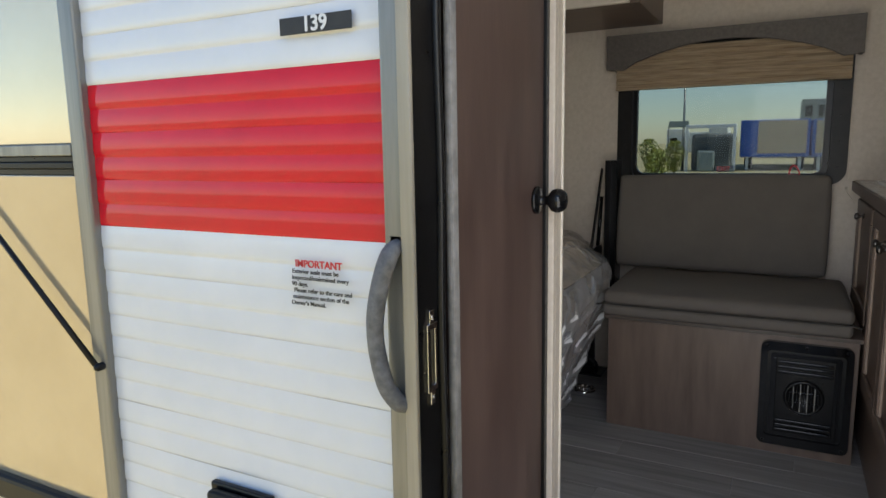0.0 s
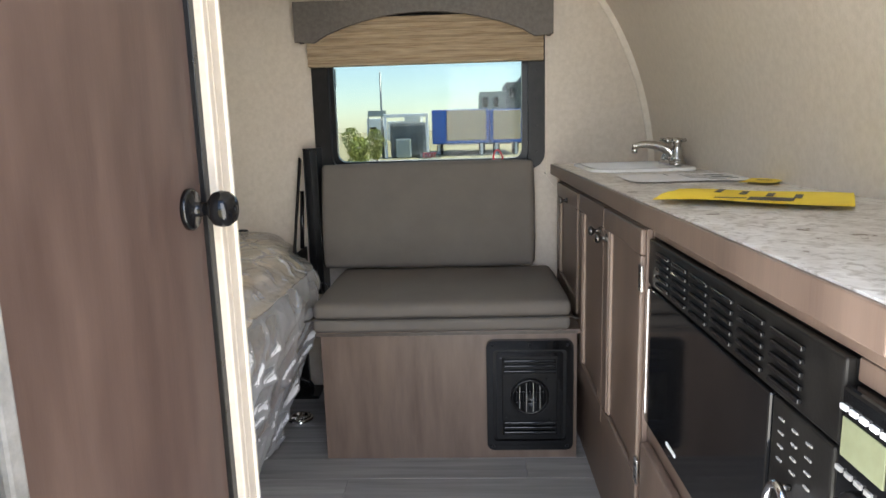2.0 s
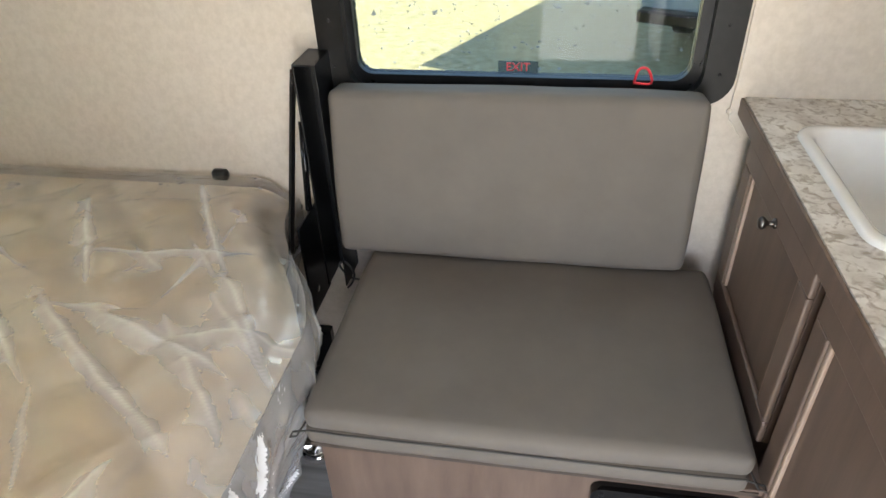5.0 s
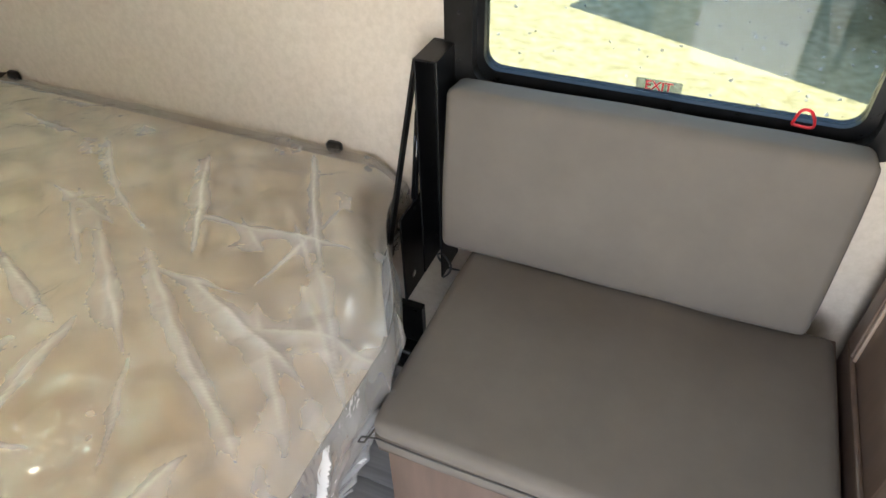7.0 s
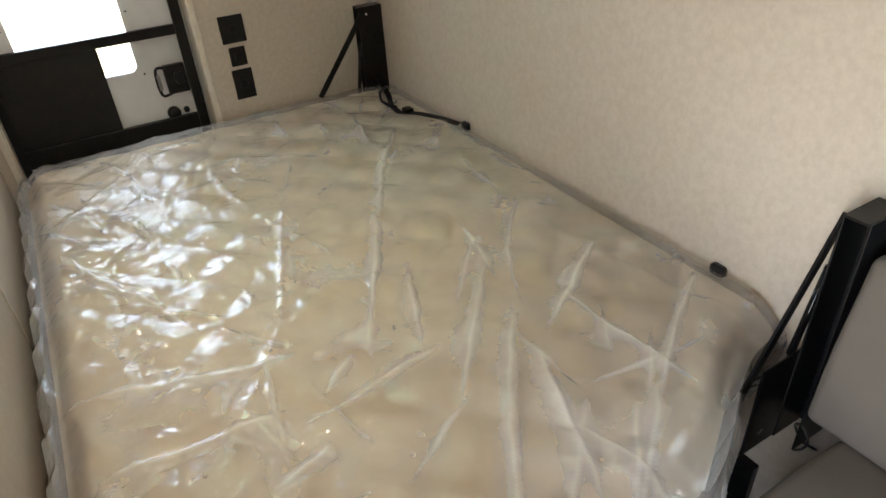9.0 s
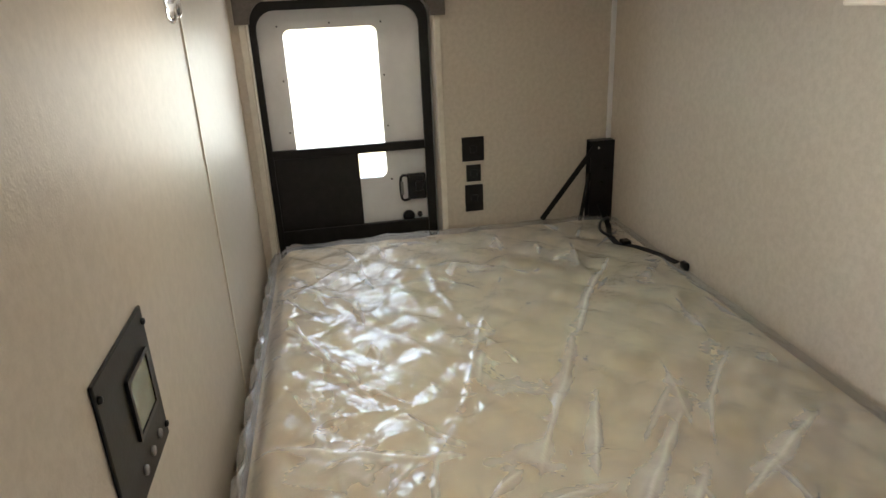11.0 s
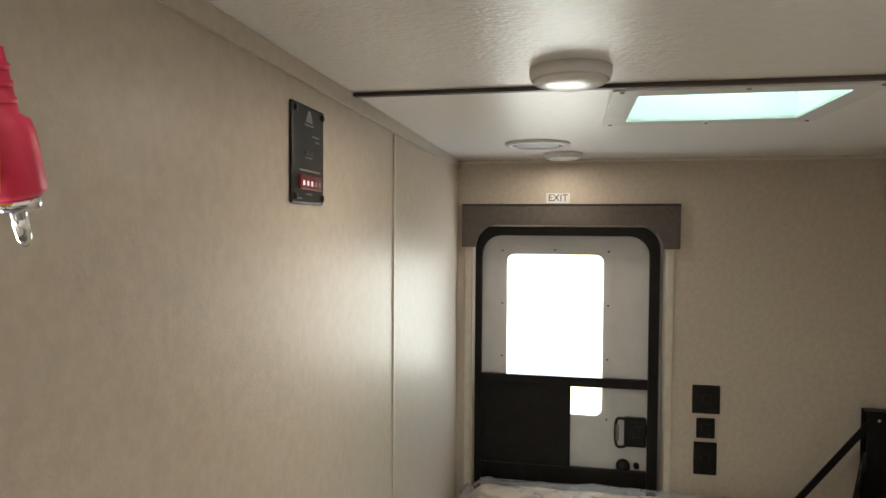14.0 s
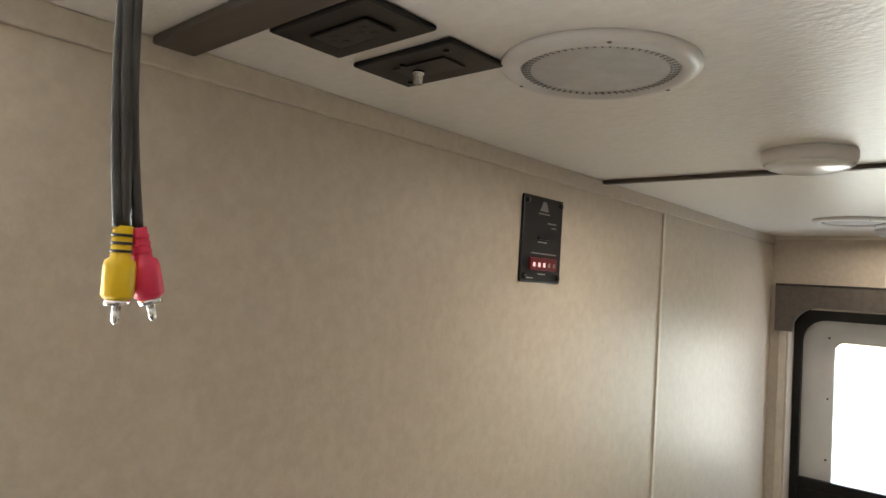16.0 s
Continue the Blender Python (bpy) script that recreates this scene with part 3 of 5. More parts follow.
wall_e = bpy.data.objects["wall_entrance"]
z = 0.910 - 0.092 * 14
while z < 1.93:
    red = 0.90 < z < 1.18
    part("siding_board", siding_board(-0.672, 0.026, z, 0.092), M_RED if red else M_WHITE, wall_e, "glossy red stripe board" if red else "", True)
    part("siding_board", siding_board(0.888, 1.24, z, 0.092), M_RED if red else M_WHITE, wall_e, "glossy red stripe board" if red else "", True)
    z += 0.092
structure(box("trim_siding_edge", (-0.712, -0.112, -0.35), (-0.667, -0.09, 1.95), M_ALU, bevel=0.005), "grey metal edge trim between siding and smooth panel", "trim")
for lo, hi, nm in (((-2.42, -0.104, 1.074), (-0.712, -0.092, 1.95), "side_panel_upper"), ((-2.42, -0.104, 0.278), (-0.712, -0.092, 1.011), "side_panel_lower")):
    structure(box(nm, lo, hi, M_TAN, bevel=0.003), "smooth glossy champagne side panel", "panel")
belt = thing("trim_belt", (-1.5, -0.1, 1.0), "dark grooved belt moulding across the side panel", "trim", kind="structure")
for za, zb, d, mt in ((1.051, 1.074, 0.112, M_ALU), (1.038, 1.051, 0.098, M_BLACK), (1.025, 1.038, 0.110, M_BLACKFRAME), (1.011, 1.025, 0.100, M_BLACK)):
    box("rib", (-2.42, -d, za), (-0.713, -0.09, zb), mt, belt, bevel=0.002)
structure(box("trim_panel_bottom", (-2.42, -0.125, 0.222), (-0.675, -0.09, 0.283), M_BLACKFRAME, bevel=0.01), "dark lower edge moulding", "trim")
stay = thing("support_strut", (-0.836, -0.12, 0.744), "thin black support strut slanting across the side panel", "strut")
rod("rod", [(-1.136, -0.125, 1.014), (-0.676, -0.125, 0.617)], 0.006, M_BLACK, stay)
turned("ball_end", (-0.678, -0.104, 0.619), (0, -1, 0), [(0, 0.008), (0.022, 0.009), (0.028, 0.004)], M_BLACK, stay, n=12)

# number sticker, seal notice
plate = thing("number_sticker", (-0.097, -0.101, 1.246), "black sticker with the white number 139 on the siding", "sticker")
prism("sticker", [(-0.166, 1.233), (-0.028, 1.233), (-0.028, 1.259), (-0.166, 1.259)], "y", -0.1035, -0.1025, M_INK, plate)
lettering("digits", "139", 0.032, pose(-0.097, -0.1040, 1.246, 90, 0, 0), M_WHITEINK, plate, bold=0.0008)
notice = thing("seal_notice", (-0.109, -0.101, 0.832), "printed seal maintenance notice in red and black letters", "sticker")
lettering("heading", "IMPORTANT", 0.017, pose(-0.112, -0.1035, 0.868, 90, 0, 0), M_REDINK, notice, bold=0.0003)
for k, line in enumerate(("Exterior seals must be", "inspected/maintained every", "90 days.", "Please refer to the care and", "maintenance section of the", "Owner's Manual.")):
    w = len(line) * 0.0046
    lettering("line", line, 0.0105, pose(-0.170 + w / 2, -0.1035, 0.855 - k * 0.0108, 90, 0, 0), M_INK, notice, bold=0.0001)

grab = thing("grab_handle", (0.05, -0.11, 0.782), "grey ribbed rubber grab handle beside the doorway", "handle")
rod("grip", [(0.049, -0.112, 0.912), (0.045, -0.132, 0.9), (0.035, -0.142, 0.862), (0.026, -0.147, 0.812), (0.025, -0.147, 0.767), (0.031, -0.145, 0.727), (0.039, -0.14, 0.694), (0.051, -0.128, 0.669), (0.057, -0.112, 0.662)],
    [0.011, 0.014, 0.014, 0.0135, 0.013, 0.0135, 0.014, 0.014, 0.012], M_HANDLE, grab, n=14)
for z in (0.914, 0.660):
    box("foot", (0.031, -0.118, z - 0.018), (0.069, -0.100, z + 0.018), M_HANDLE, grab, bevel=0.007)
inlet = thing("power_inlet_cover", (-0.315, -0.1, 0.375), "black plastic power inlet cover on the siding", "cover")
box("base", (-0.39, -0.112, 0.295), (-0.24, -0.098, 0.43), M_BLACK, inlet, bevel=0.004)
box("lid", (-0.38, -0.135, 0.305), (-0.25, -0.112, 0.423), M_BLACKFRAME, inlet, bevel=0.008)

# ---- bathroom door ----
bath = thing("bathroom_door", (0.078, 0.22, 0), "closed dark walnut bathroom door with a black round knob", "door")
box("slab", (0.048, 0.016, 0.01), (0.08, 0.455, 1.78), M_BATHDOOR, bath, bevel=0.002)
box("edge_gap", (0.048, 0.453, 0.01), (0.088, 0.472, 1.80), M_BLACK, bath, "black gap strip", bevel=0.001)
knob = turned("knob", (0.080, 0.408, 0.938), (1, 0, 0), [(0, 0.030), (0.006, 0.030), (0.009, 0.026), (0.010, 0.011), (0.028, 0.010), (0.032, 0.016), (0.038, 0.0235), (0.048, 0.0265), (0.058, 0.0245), (0.066, 0.018), (0.068, 0.006)], M_BLACKGLOSS, bath, "shiny black ball knob")
turned("privacy_pin", (0.147, 0.408, 0.938), (1, 0, 0), [(0, 0.005), (0.002, 0.005), (0.0025, 0.002)], M_BLACK, knob, n=12)
structure(box("bath_header", (0.048, -0.02, 1.8), (0.112, 0.470, CEIL), M_WALL), "beige strip above the bathroom door", "wall")
structure(box("bath_back", (-0.70, -0.02, 0.0), (-0.66, YP - 0.035, CEIL), M_WALL), "plain bathroom wall", "wall")

# ---- window ----
window = thing("window_1", (0.325, 2.08, 1.18), "black framed egress window looking out over dry ground", "window", kind="structure")
ring_frame("window_frame", "y", 2.045, 2.075, (0.325, 1.178), (0.885, 0.59), (0.76, 0.56), 0.06, 0.05, M_BLACKFRAME, window, chamfer=0.004)
ring_frame("sash", "y", 2.072, 2.105, (0.322, 1.18), (0.80, 0.57), (0.722, 0.510), 0.06, 0.035, M_BLACK, window, chamfer=0.004)
prism("pane", [(p + 0.322, q + 1.18) for p, q in rounded(0.73, 0.52, 0.04)], "y", 2.086, 2.090, M_GLASS, window)
for x in (-0.085, 0.735):
    for z in (0.95, 1.05, 1.15, 1.25):
        turned("screw", (x, 2.0455, z), (0, -1, 0), [(0, 0.004), (0.0015, 0.0035), (0.002, 0.001)], M_BLACK, window, n=8)
sticker = thing("exit_label", (0.322, 2.084, 0.943), "clear window label with red EXIT letters", "sticker")
prism("backing", [(0.278, 0.930), (0.366, 0.930), (0.366, 0.957), (0.278, 0.957)], "y", 2.0835, 2.0838, M_CLEARLABEL, sticker)
lettering("letters", "EXIT", 0.026, pose(0.322, 2.083, 0.9435, 90, 0, 0), M_REDINK, sticker)
latch = thing("window_latch", (0.588, 2.07, 0.93), "red emergency release latch on the window sash", "latch")
rod("loop", [(0.57, 2.066, 0.921), (0.577, 2.06, 0.953), (0.595, 2.06, 0.953), (0.606, 2.066, 0.921), (0.57, 2.066, 0.921)], 0.0028, M_REDINK, latch, n=8)
cord = thing("shade_cord", (0.775, 2.05, 0.85), "thin white shade cord hanging beside the window", "cord")
rod("string", [(0.772, 2.052, 1.30), (0.776, 2.052, 1.0), (0.772, 2.050, 0.87), (0.780, 2.046, 0.845), (0.802, 2.044, 0.815)], 0.0012, M_TRIM, cord, n=6)
turned("tie", (0.772, 2.058, 0.868), (0, -1, 0), [(0, 0.006), (0.006, 0.006), (0.008, 0.003)], M_TRIM, cord, n=10)

shade = thing("pleated_blind", (0.32, 2.02, 1.37), "raised pleated shade in woven tan stripes", "blind")
bm = bmesh.new()
pr = []
for k in range(13):
    pr.append((2.000 + (0.008 if k % 2 else 0), 1.292 + k * 0.0135))
pr += [(2.040, 1.455), (2.040, 1.292)]
loft(bm, [[(x, y, z) for y, z in pr] for x in (-0.118, 0.758)])
part("pleats", bm, M_SHADE, shade)
box("bottom_rail", (-0.118, 1.998, 1.284), (0.758, 2.042, 1.293), M_SHADE, shade, bevel=0.002)
valance = thing("window_valance", (0.32, 2.02, 1.44), "brown padded valance with an arched lower edge", "valance")
arch = [(-0.155, 1.372), (-0.085, 1.366)] + [(-0.085 + 0.81 * k / 18, 1.366 + 0.098 * math.sin(math.pi * k / 18) ** 0.75) for k in range(1, 18)] + [(0.725, 1.366), (0.790, 1.372), (0.790, 1.512), (-0.155, 1.512)]
prism("face_board", arch, "y", 1.972, 1.992, M_VALANCE, valance)
box("top_board", (-0.155, 1.992, 1.494), (0.790, 2.058, 1.512), M_VALANCE, valance)
for x in (-0.155, 0.774):
    box("end_board", (x, 1.992, 1.374), (x + 0.016, 2.058, 1.494), M_VALANCE, valance)

# overhead cabinet on the window wall
over = thing("overhead_cabinet", (-0.25, 1.8, 1.56), "dark brown overhead cabinet with a pale front", "cabinet")
box("body", (-0.42, 1.56, 1.555), (0.060, 2.058, CEIL - 0.002), M_WOOD, over, bevel=0.003)
box("front", (-0.42, 1.540, 1.556), (0.026, 1.559, CEIL - 0.002), M_TRIM, over, "pale front board", bevel=0.003)

# ---- bench ----
bench = thing("bench_base", (0.4, 1.75, 0), "brown wood-look storage base of the bench", "bench")
box("front_panel", (0.0, 1.448, 0.0), (0.800, 1.466, 0.412), M_WOOD, bench, bevel=0.002)
box("side_panel", (0.0, 1.467, 0.0), (0.018, 2.056, 0.412), M_WOOD, bench, bevel=0.002)
box("lid", (-0.012, 1.440, 0.413), (0.812, 2.056, 0.428), M_WOOD, bench, bevel=0.003)
box("edge_band", (-0.014, 1.437, 0.415), (0.800, 1.4395, 0.425), M_DARKTRIM, bench, "dark edge band", bevel=0.0005)


def cushion(bm, lo, hi, r, puff, seed):
    add_box(bm, lo, hi, r, 5)
    mid = (Vector(lo) + Vector(hi)) / 2
    half = (Vector(hi) - Vector(lo)) / 2
    bmesh.ops.subdivide_edges(bm, edges=[e for e in bm.edges if e.calc_length() > 0.2], cuts=10, use_grid_fill=True)
    for v in bm.verts:
        d = v.co - mid
        u = [max(0.0, 1 - (abs(d[i]) / half[i]) ** 3) for i in range(3)]
        big = max(range(3), key=lambda i: abs(d[i]) / half[i])
        swell = 1.0
        for i in range(3):
            if i != big:
                swell *= u[i]
        v.co[big] += math.copysign(puff * swell, d[big])
        v.co += 0.003 * noise.noise_vector(v.co * 5 + Vector((seed, 0, 0)))


seat = thing("seat_cushion", (0.39, 1.75, 0.43), "taupe fabric bench seat cushion with a dark seam", "cushion")
bm = bmesh.new()
cushion(bm, (-0.018, 1.428, 0.428), (0.776, 1.965, 0.474), 0.016, 0.003, 1)
part("lower_pad", bm, M_FABRIC, seat, smooth=True)
bm = bmesh.new()
cushion(bm, (-0.014, 1.426, 0.472), (0.776, 1.965, 0.522), 0.018, 0.006, 2)
part("upper_pad", bm, M_FABRIC, seat, smooth=True)
rod("seam", [(-0.016, 1.96, 0.473), (-0.018, 1.45, 0.473), (-0.005, 1.4255, 0.473), (0.38, 1.4245, 0.473), (0.765, 1.4255, 0.473), (0.777, 1.45, 0.473), (0.777, 1.96, 0.473)], 0.0022, M_PIPING, seat, n=6)
backc = thing("back_cushion", (0.32, 1.98, 0.53), "taupe fabric back cushion leaning under the window", "cushion")
bm = bmesh.new()
cushion(bm, (-0.085, -0.045, 0.0), (0.716, 0.045, 0.392), 0.017, 0.006, 3)
bmesh.ops.transform(bm, matrix=pose(0, 1.966, 0.528, -6.5, 0, 0), verts=bm.verts)
part("pad", bm, M_FABRIC, backc, smooth=True)

# furnace grille on the bench front
vent = thing("furnace_grille", (0.645, 1.44, 0.2), "black plastic furnace grille with louvres and a round outlet", "grille")
ring_frame("frame", "y", 1.428, 1.448, (0.645, 0.200), (0.268, 0.360), (0.226, 0.300), 0.022, 0.012, M_BLACKGLOSS, vent, chamfer=0.004)
box("back", (0.530, 1.443, 0.045), (0.760, 1.4475, 0.355), M_BLACK, vent, bevel=0.001)
ring_frame("inner_frame", "y", 1.432, 1.444, (0.645, 0.198), (0.206, 0.284), (0.176, 0.258), 0.008, 0.006, M_BLACKGLOSS, vent, chamfer=0.002)
for z in (0.312, 0.295, 0.278, 0.108, 0.092, 0.076):
    bm = bmesh.new()
    add_box(bm, (0.565, 1.430, z - 0.006), (0.725, 1.442, z + 0.004), 0.002)
    part("louvre", bm, M_BLACKGLOSS, vent)
for x in (0.555, 0.735):
    box("side_rib", (x - 0.006, 1.431, 0.07), (x + 0.006, 1.443, 0.325), M_BLACKGLOSS, vent, bevel=0.002)
outlet_ring = turned("outlet_ring", (0.645, 1.444, 0.195), (0, -1, 0), [(0, 0.060), (0.010, 0.060), (0.016, 0.057), (0.016, 0.050), (0.004, 0.049)], M_BLACK, vent, n=32)
for k in range(9):
    x = 0.645 + (k - 4) * 0.0105
    h = math.sqrt(max(0, 0.05 ** 2 - (x - 0.645) ** 2))
    box("fin", (x - 0.0016, 1.429, 0.195 - h), (x + 0.0016, 1.443, 0.195 + h), M_ALU if k % 2 else M_BLACKGLOSS, outlet_ring, bevel=0.0005)
for z in (0.178, 0.212):
    box("cross_fin", (0.60, 1.431, z - 0.0015), (0.69, 1.440, z + 0.0015), M_BLACKGLOSS, outlet_ring, bevel=0.0005)
for x, z in ((0.53, 0.366), (0.76, 0.366), (0.645, 0.368), (0.53, 0.034), (0.76, 0.034)):
    turned("screw", (x, 1.428, z), (0, -1, 0), [(0, 0.005), (0.002, 0.004), (0.003, 0.001)], M_BLACK, vent, n=10)
vent.location += Vector((0.007, 0, 0.017))

drain = thing("floor_drain", (-0.17, 1.75, 0), "round chrome floor fitting beside the bench", "drain")
turned("rim", (-0.168, 1.747, -0.002), (0, 0, 1), [(0, 0.050), (0.008, 0.050), (0.012, 0.044), (0.012, 0.034), (0.007, 0.033), (0.007, 0.001)], M_CHROME, drain, n=30)
box("bar", (-0.198, 1.742, 0.004), (-0.138, 1.752, 0.014), M_NICKEL, drain, bevel=0.002)
box("bar", (-0.173, 1.717, 0.004), (-0.163, 1.777, 0.0135), M_NICKEL, drain, bevel=0.002)


# ---- kitchen run ----
XF = 0.832
def panel_door(name, y0, y1, z0, z1, parent, knob_at, hinge_side=None, label=""):
    """A cabinet door facing -x: flat back, four frame boards with pale inner edges, recessed field."""
    d = box(name, (XF - 0.012, y0, z0), (XF - 0.001, y1, z1), M_WOOD, parent, label, bevel=0.001)
    w = 0.052
    xa = XF - 0.024
    box("rail", (xa, y0, z1 - w), (XF - 0.012, y1, z1), M_WOOD, d, bevel=0.004)
    box("rail", (xa, y0, z0), (XF - 0.012, y1, z0 + w), M_WOOD, d, bevel=0.004)
    for ya, yb in ((y0, y0 + w), (y1 - w, y1)):
        box("stile", (xa, ya, z0 + w), (XF - 0.012, yb, z1 - w), M_WOOD, d, bevel=0.004)
    for ya, yb in ((y0 + w, y0 + w + 0.011), (y1 - w - 0.011, y1 - w)):
        box("bead", (xa + 0.004, ya, z0 + w), (XF - 0.012, yb, z1 - w), M_WOODEDGE, d, "pale moulded bead", bevel=0.003)
    ky, kz = knob_at
    k = turned("knob", (xa, ky, kz), (-1, 0, 0), [(0, 0.010), (0.003, 0.010), (0.005, 0.005), (0.014, 0.005), (0.018, 0.010), (0.023, 0.0125), (0.028, 0.010), (0.030, 0.003)], M_PEWTER, d, "dark pewter knob", n=18)
    if hinge_side is not None:
        for z in (z0 + 0.07, z1 - 0.095):
            h = box("hinge", (xa - 0.003, hinge_side - 0.020, z - 0.026), (xa + 0.002, hinge_side + 0.004, z + 0.026), M_NICKEL, d, "bright metal hinge", bevel=0.001)
            for zz in (-0.014, 0.014):
                turned("screw", (xa - 0.003, hinge_side - 0.011, z + zz), (-1, 0, 0), [(0, 0.004), (0.001, 0.003)], M_BLACK, h, n=8)
    return d


sink_cab = thing("sink_cabinet", (1.0, 1.41, 0), "brown-grey wood base cabinet with two framed doors", "cabinet", "kitchen cabinets")
box("body", (XF, 0.760, 0.0), (1.185, 1.505, 0.74), M_WOOD, sink_cab, bevel=0.002)
box("face_frame", (XF, 0.760, 0.741), (XF + 0.018, 1.505, 0.857), M_WOOD, sink_cab, bevel=0.002)
panel_door("cabinet_door", 1.124, 1.486, 0.270, 0.840, sink_cab, (1.166, 0.775))
panel_door("cabinet_door", 0.764, 1.118, 0.270, 0.840, sink_cab, (1.080, 0.770), 0.764)
corner_cab = thing("corner_cabinet", (1.0, 1.78, 0), "brown-grey wood cabinet with one small door above the bench", "cabinet", "kitchen cabinets")
box("body", (XF, 1.506, 0.0), (1.185, 2.058, 0.74), M_WOOD, corner_cab, bevel=0.002)
box("face_frame", (XF, 1.506, 0.741), (XF + 0.018, 2.058, 0.857), M_WOOD, corner_cab, bevel=0.002)
panel_door("cabinet_door", 1.530, 1.990, 0.450, 0.836, corner_cab, (1.735, 0.792))
oven_cab = thing("microwave_cabinet", (1.0, 0.38, 0), "brown-grey wood cabinet holding the microwave and radio", "cabinet", "kitchen cabinets")
for lo, hi in (((XF, 0.0, 0.0), (1.185, 0.759, 0.436)), ((XF, 0.0, 0.826), (1.185, 0.759, 0.857)), ((XF, 0.0, 0.437), (1.185, 0.085, 0.677)), ((XF, 0.0, 0.802), (1.185, 0.085, 0.825))):
    box("body", lo, hi, M_WOOD, oven_cab, bevel=0.002)
box("drawer_front", (XF - 0.020, 0.10, 0.09), (XF - 0.001, 0.745, 0.410), M_WOOD, oven_cab, bevel=0.004)

top = thing("countertop", (1.0, 1.0, 0.86), "mottled beige granite-look laminate countertop", "countertop")
SX, SY, SW, SH = 1.010, 1.700, 0.320, 0.420
bm = bmesh.new()
hx, hy = SW / 2 - 0.02, SH / 2 - 0.02
for lo, hi in (((0.797, -0.015, 0.866), (SX - hx, 2.058, 0.900)), ((SX + hx, -0.015, 0.866), (1.188, 2.058, 0.900)), ((SX - hx, -0.015, 0.866), (SX + hx, SY - hy, 0.900)), ((SX - hx, SY + hy, 0.866), (SX + hx, 2.058, 0.900))):
    add_box(bm, lo, hi)
bmesh.ops.remove_doubles(bm, verts=bm.verts, dist=1e-5)
part("slab", bm, M_COUNTER, top)
box("edge_strip", (0.790, -0.015, 0.860), (0.7968, 2.058, 0.8985), M_WOOD, top, "brown wood edge strip", bevel=0.002)
basin = thing("sink", (SX, SY, 0.9), "white plastic drop-in sink with a rounded rim", "sink")
bm = bmesh.new()
rings = []
for inset, z, r in ((0, 0.900, 0.05), (0.001, 0.906, 0.05), (0.006, 0.909, 0.048), (0.016, 0.909, 0.045), (0.024, 0.904, 0.05), (0.030, 0.88, 0.05), (0.040, 0.80, 0.05), (0.060, 0.775, 0.05), (0.11, 0.770, 0.03)):
    rings.append([(p + SX, q + SY, z) for p, q in rounded(SW - 2 * inset, SH - 2 * inset, r, 8)])
loft(bm, rings, False, True)
part("bowl", bm, M_SINK, basin, smooth=True)
turned("drain_ring", (SX, SY, 0.770), (0, 0, 1), [(0, 0.03), (0.004, 0.03), (0.005, 0.024), (0.002, 0.022), (0.002, 0.001)], M_CHROME, basin, n=24)
TX, TY = 1.142, 1.690
tap = thing("faucet", (TX, TY, 0.909), "brushed nickel two-handle faucet behind the sink", "faucet")
bm = bmesh.new()
loft(bm, [[(p * s + TX, q * s + TY, z) for p, q in rounded(0.054, 0.158, 0.026, 6)] for s, z in ((1, 0.9085), (1.02, 0.913), (0.98, 0.919), (0.86, 0.923))])
part("base", bm, M_NICKEL, tap, smooth=True)
rod("spout", [(TX + 0.004, TY, 0.918), (TX - 0.002, TY, 0.944), (TX - 0.022, TY + 0.002, 0.960), (TX - 0.060, TY + 0.005, 0.972), (TX - 0.098, TY + 0.008, 0.974), (TX - 0.124, TY + 0.010, 0.966)], [0.024, 0.021, 0.017, 0.0135, 0.0115, 0.0105], M_NICKEL, tap, n=16)
turned("aerator", (TX - 0.120, TY + 0.010, 0.966), (0, 0, -1), [(0, 0.009), (0.018, 0.0095), (0.020, 0.008)], M_NICKEL, tap, n=14)
for y in (TY - 0.051, TY + 0.051):
    h = turned("handle", (TX, y, 0.920), (0, 0, 1), [(0, 0.022), (0.010, 0.021), (0.024, 0.0155), (0.040, 0.0125), (0.052, 0.011), (0.060, 0.0145), (0.070, 0.0135), (0.076, 0.003)], M_NICKEL, tap, n=20)
    for k in range(4):
        a = radians(45 + 90 * k)
        rod("arm", [(TX, y, 0.985), (TX + 0.014 * math.cos(a), y + 0.014 * math.sin(a), 0.985), (TX + 0.027 * math.cos(a), y + 0.027 * math.sin(a), 0.988)], [0.0045, 0.004, 0.0065], M_NICKEL, h, n=8)


def sheet(name, mid, w, h, turn, mat, label, lift, bars, ink, seed):
    t = thing(name, (mid[0], mid[1], 0.9), label, "paper")
    bm = bmesh.new()
    n = 10
    m = pose(mid[0], mid[1], 0.9015, 0, 0, turn)
    for dz in (0, 0.0006):
        vs = [[bm.verts.new(m @ Vector(((i / n - 0.5) * w, (j / n - 0.5) * h, dz + lift * (0.5 + 0.5 * noise.noise(Vector((i / n * 1.7, j / n * 1.3, seed))))))) for j in range(n + 1)] for i in range(n + 1)]
        for i in range(n):
            for j in range(n):
                bm.faces.new((vs[i][j], vs[i + 1][j], vs[i + 1][j + 1], vs[i][j + 1]))
    part("page", bm, mat, t)
    for u, v, bw, bh in bars:
        bm = bmesh.new()
        zz = lift * (0.5 + 0.5 * noise.noise(Vector(((u + 0.5) * 1.7, (v + 0.5) * 1.3, seed)))) + 0.0022
        vs = add_box(bm, (u * w - bw / 2, v * h - bh / 2, zz), (u * w + bw / 2, v * h + bh / 2, zz + 0.0004))
        bmesh.ops.transform(bm, matrix=m, verts=bm.verts)
        part("print_bar", bm, ink, t)
    return t


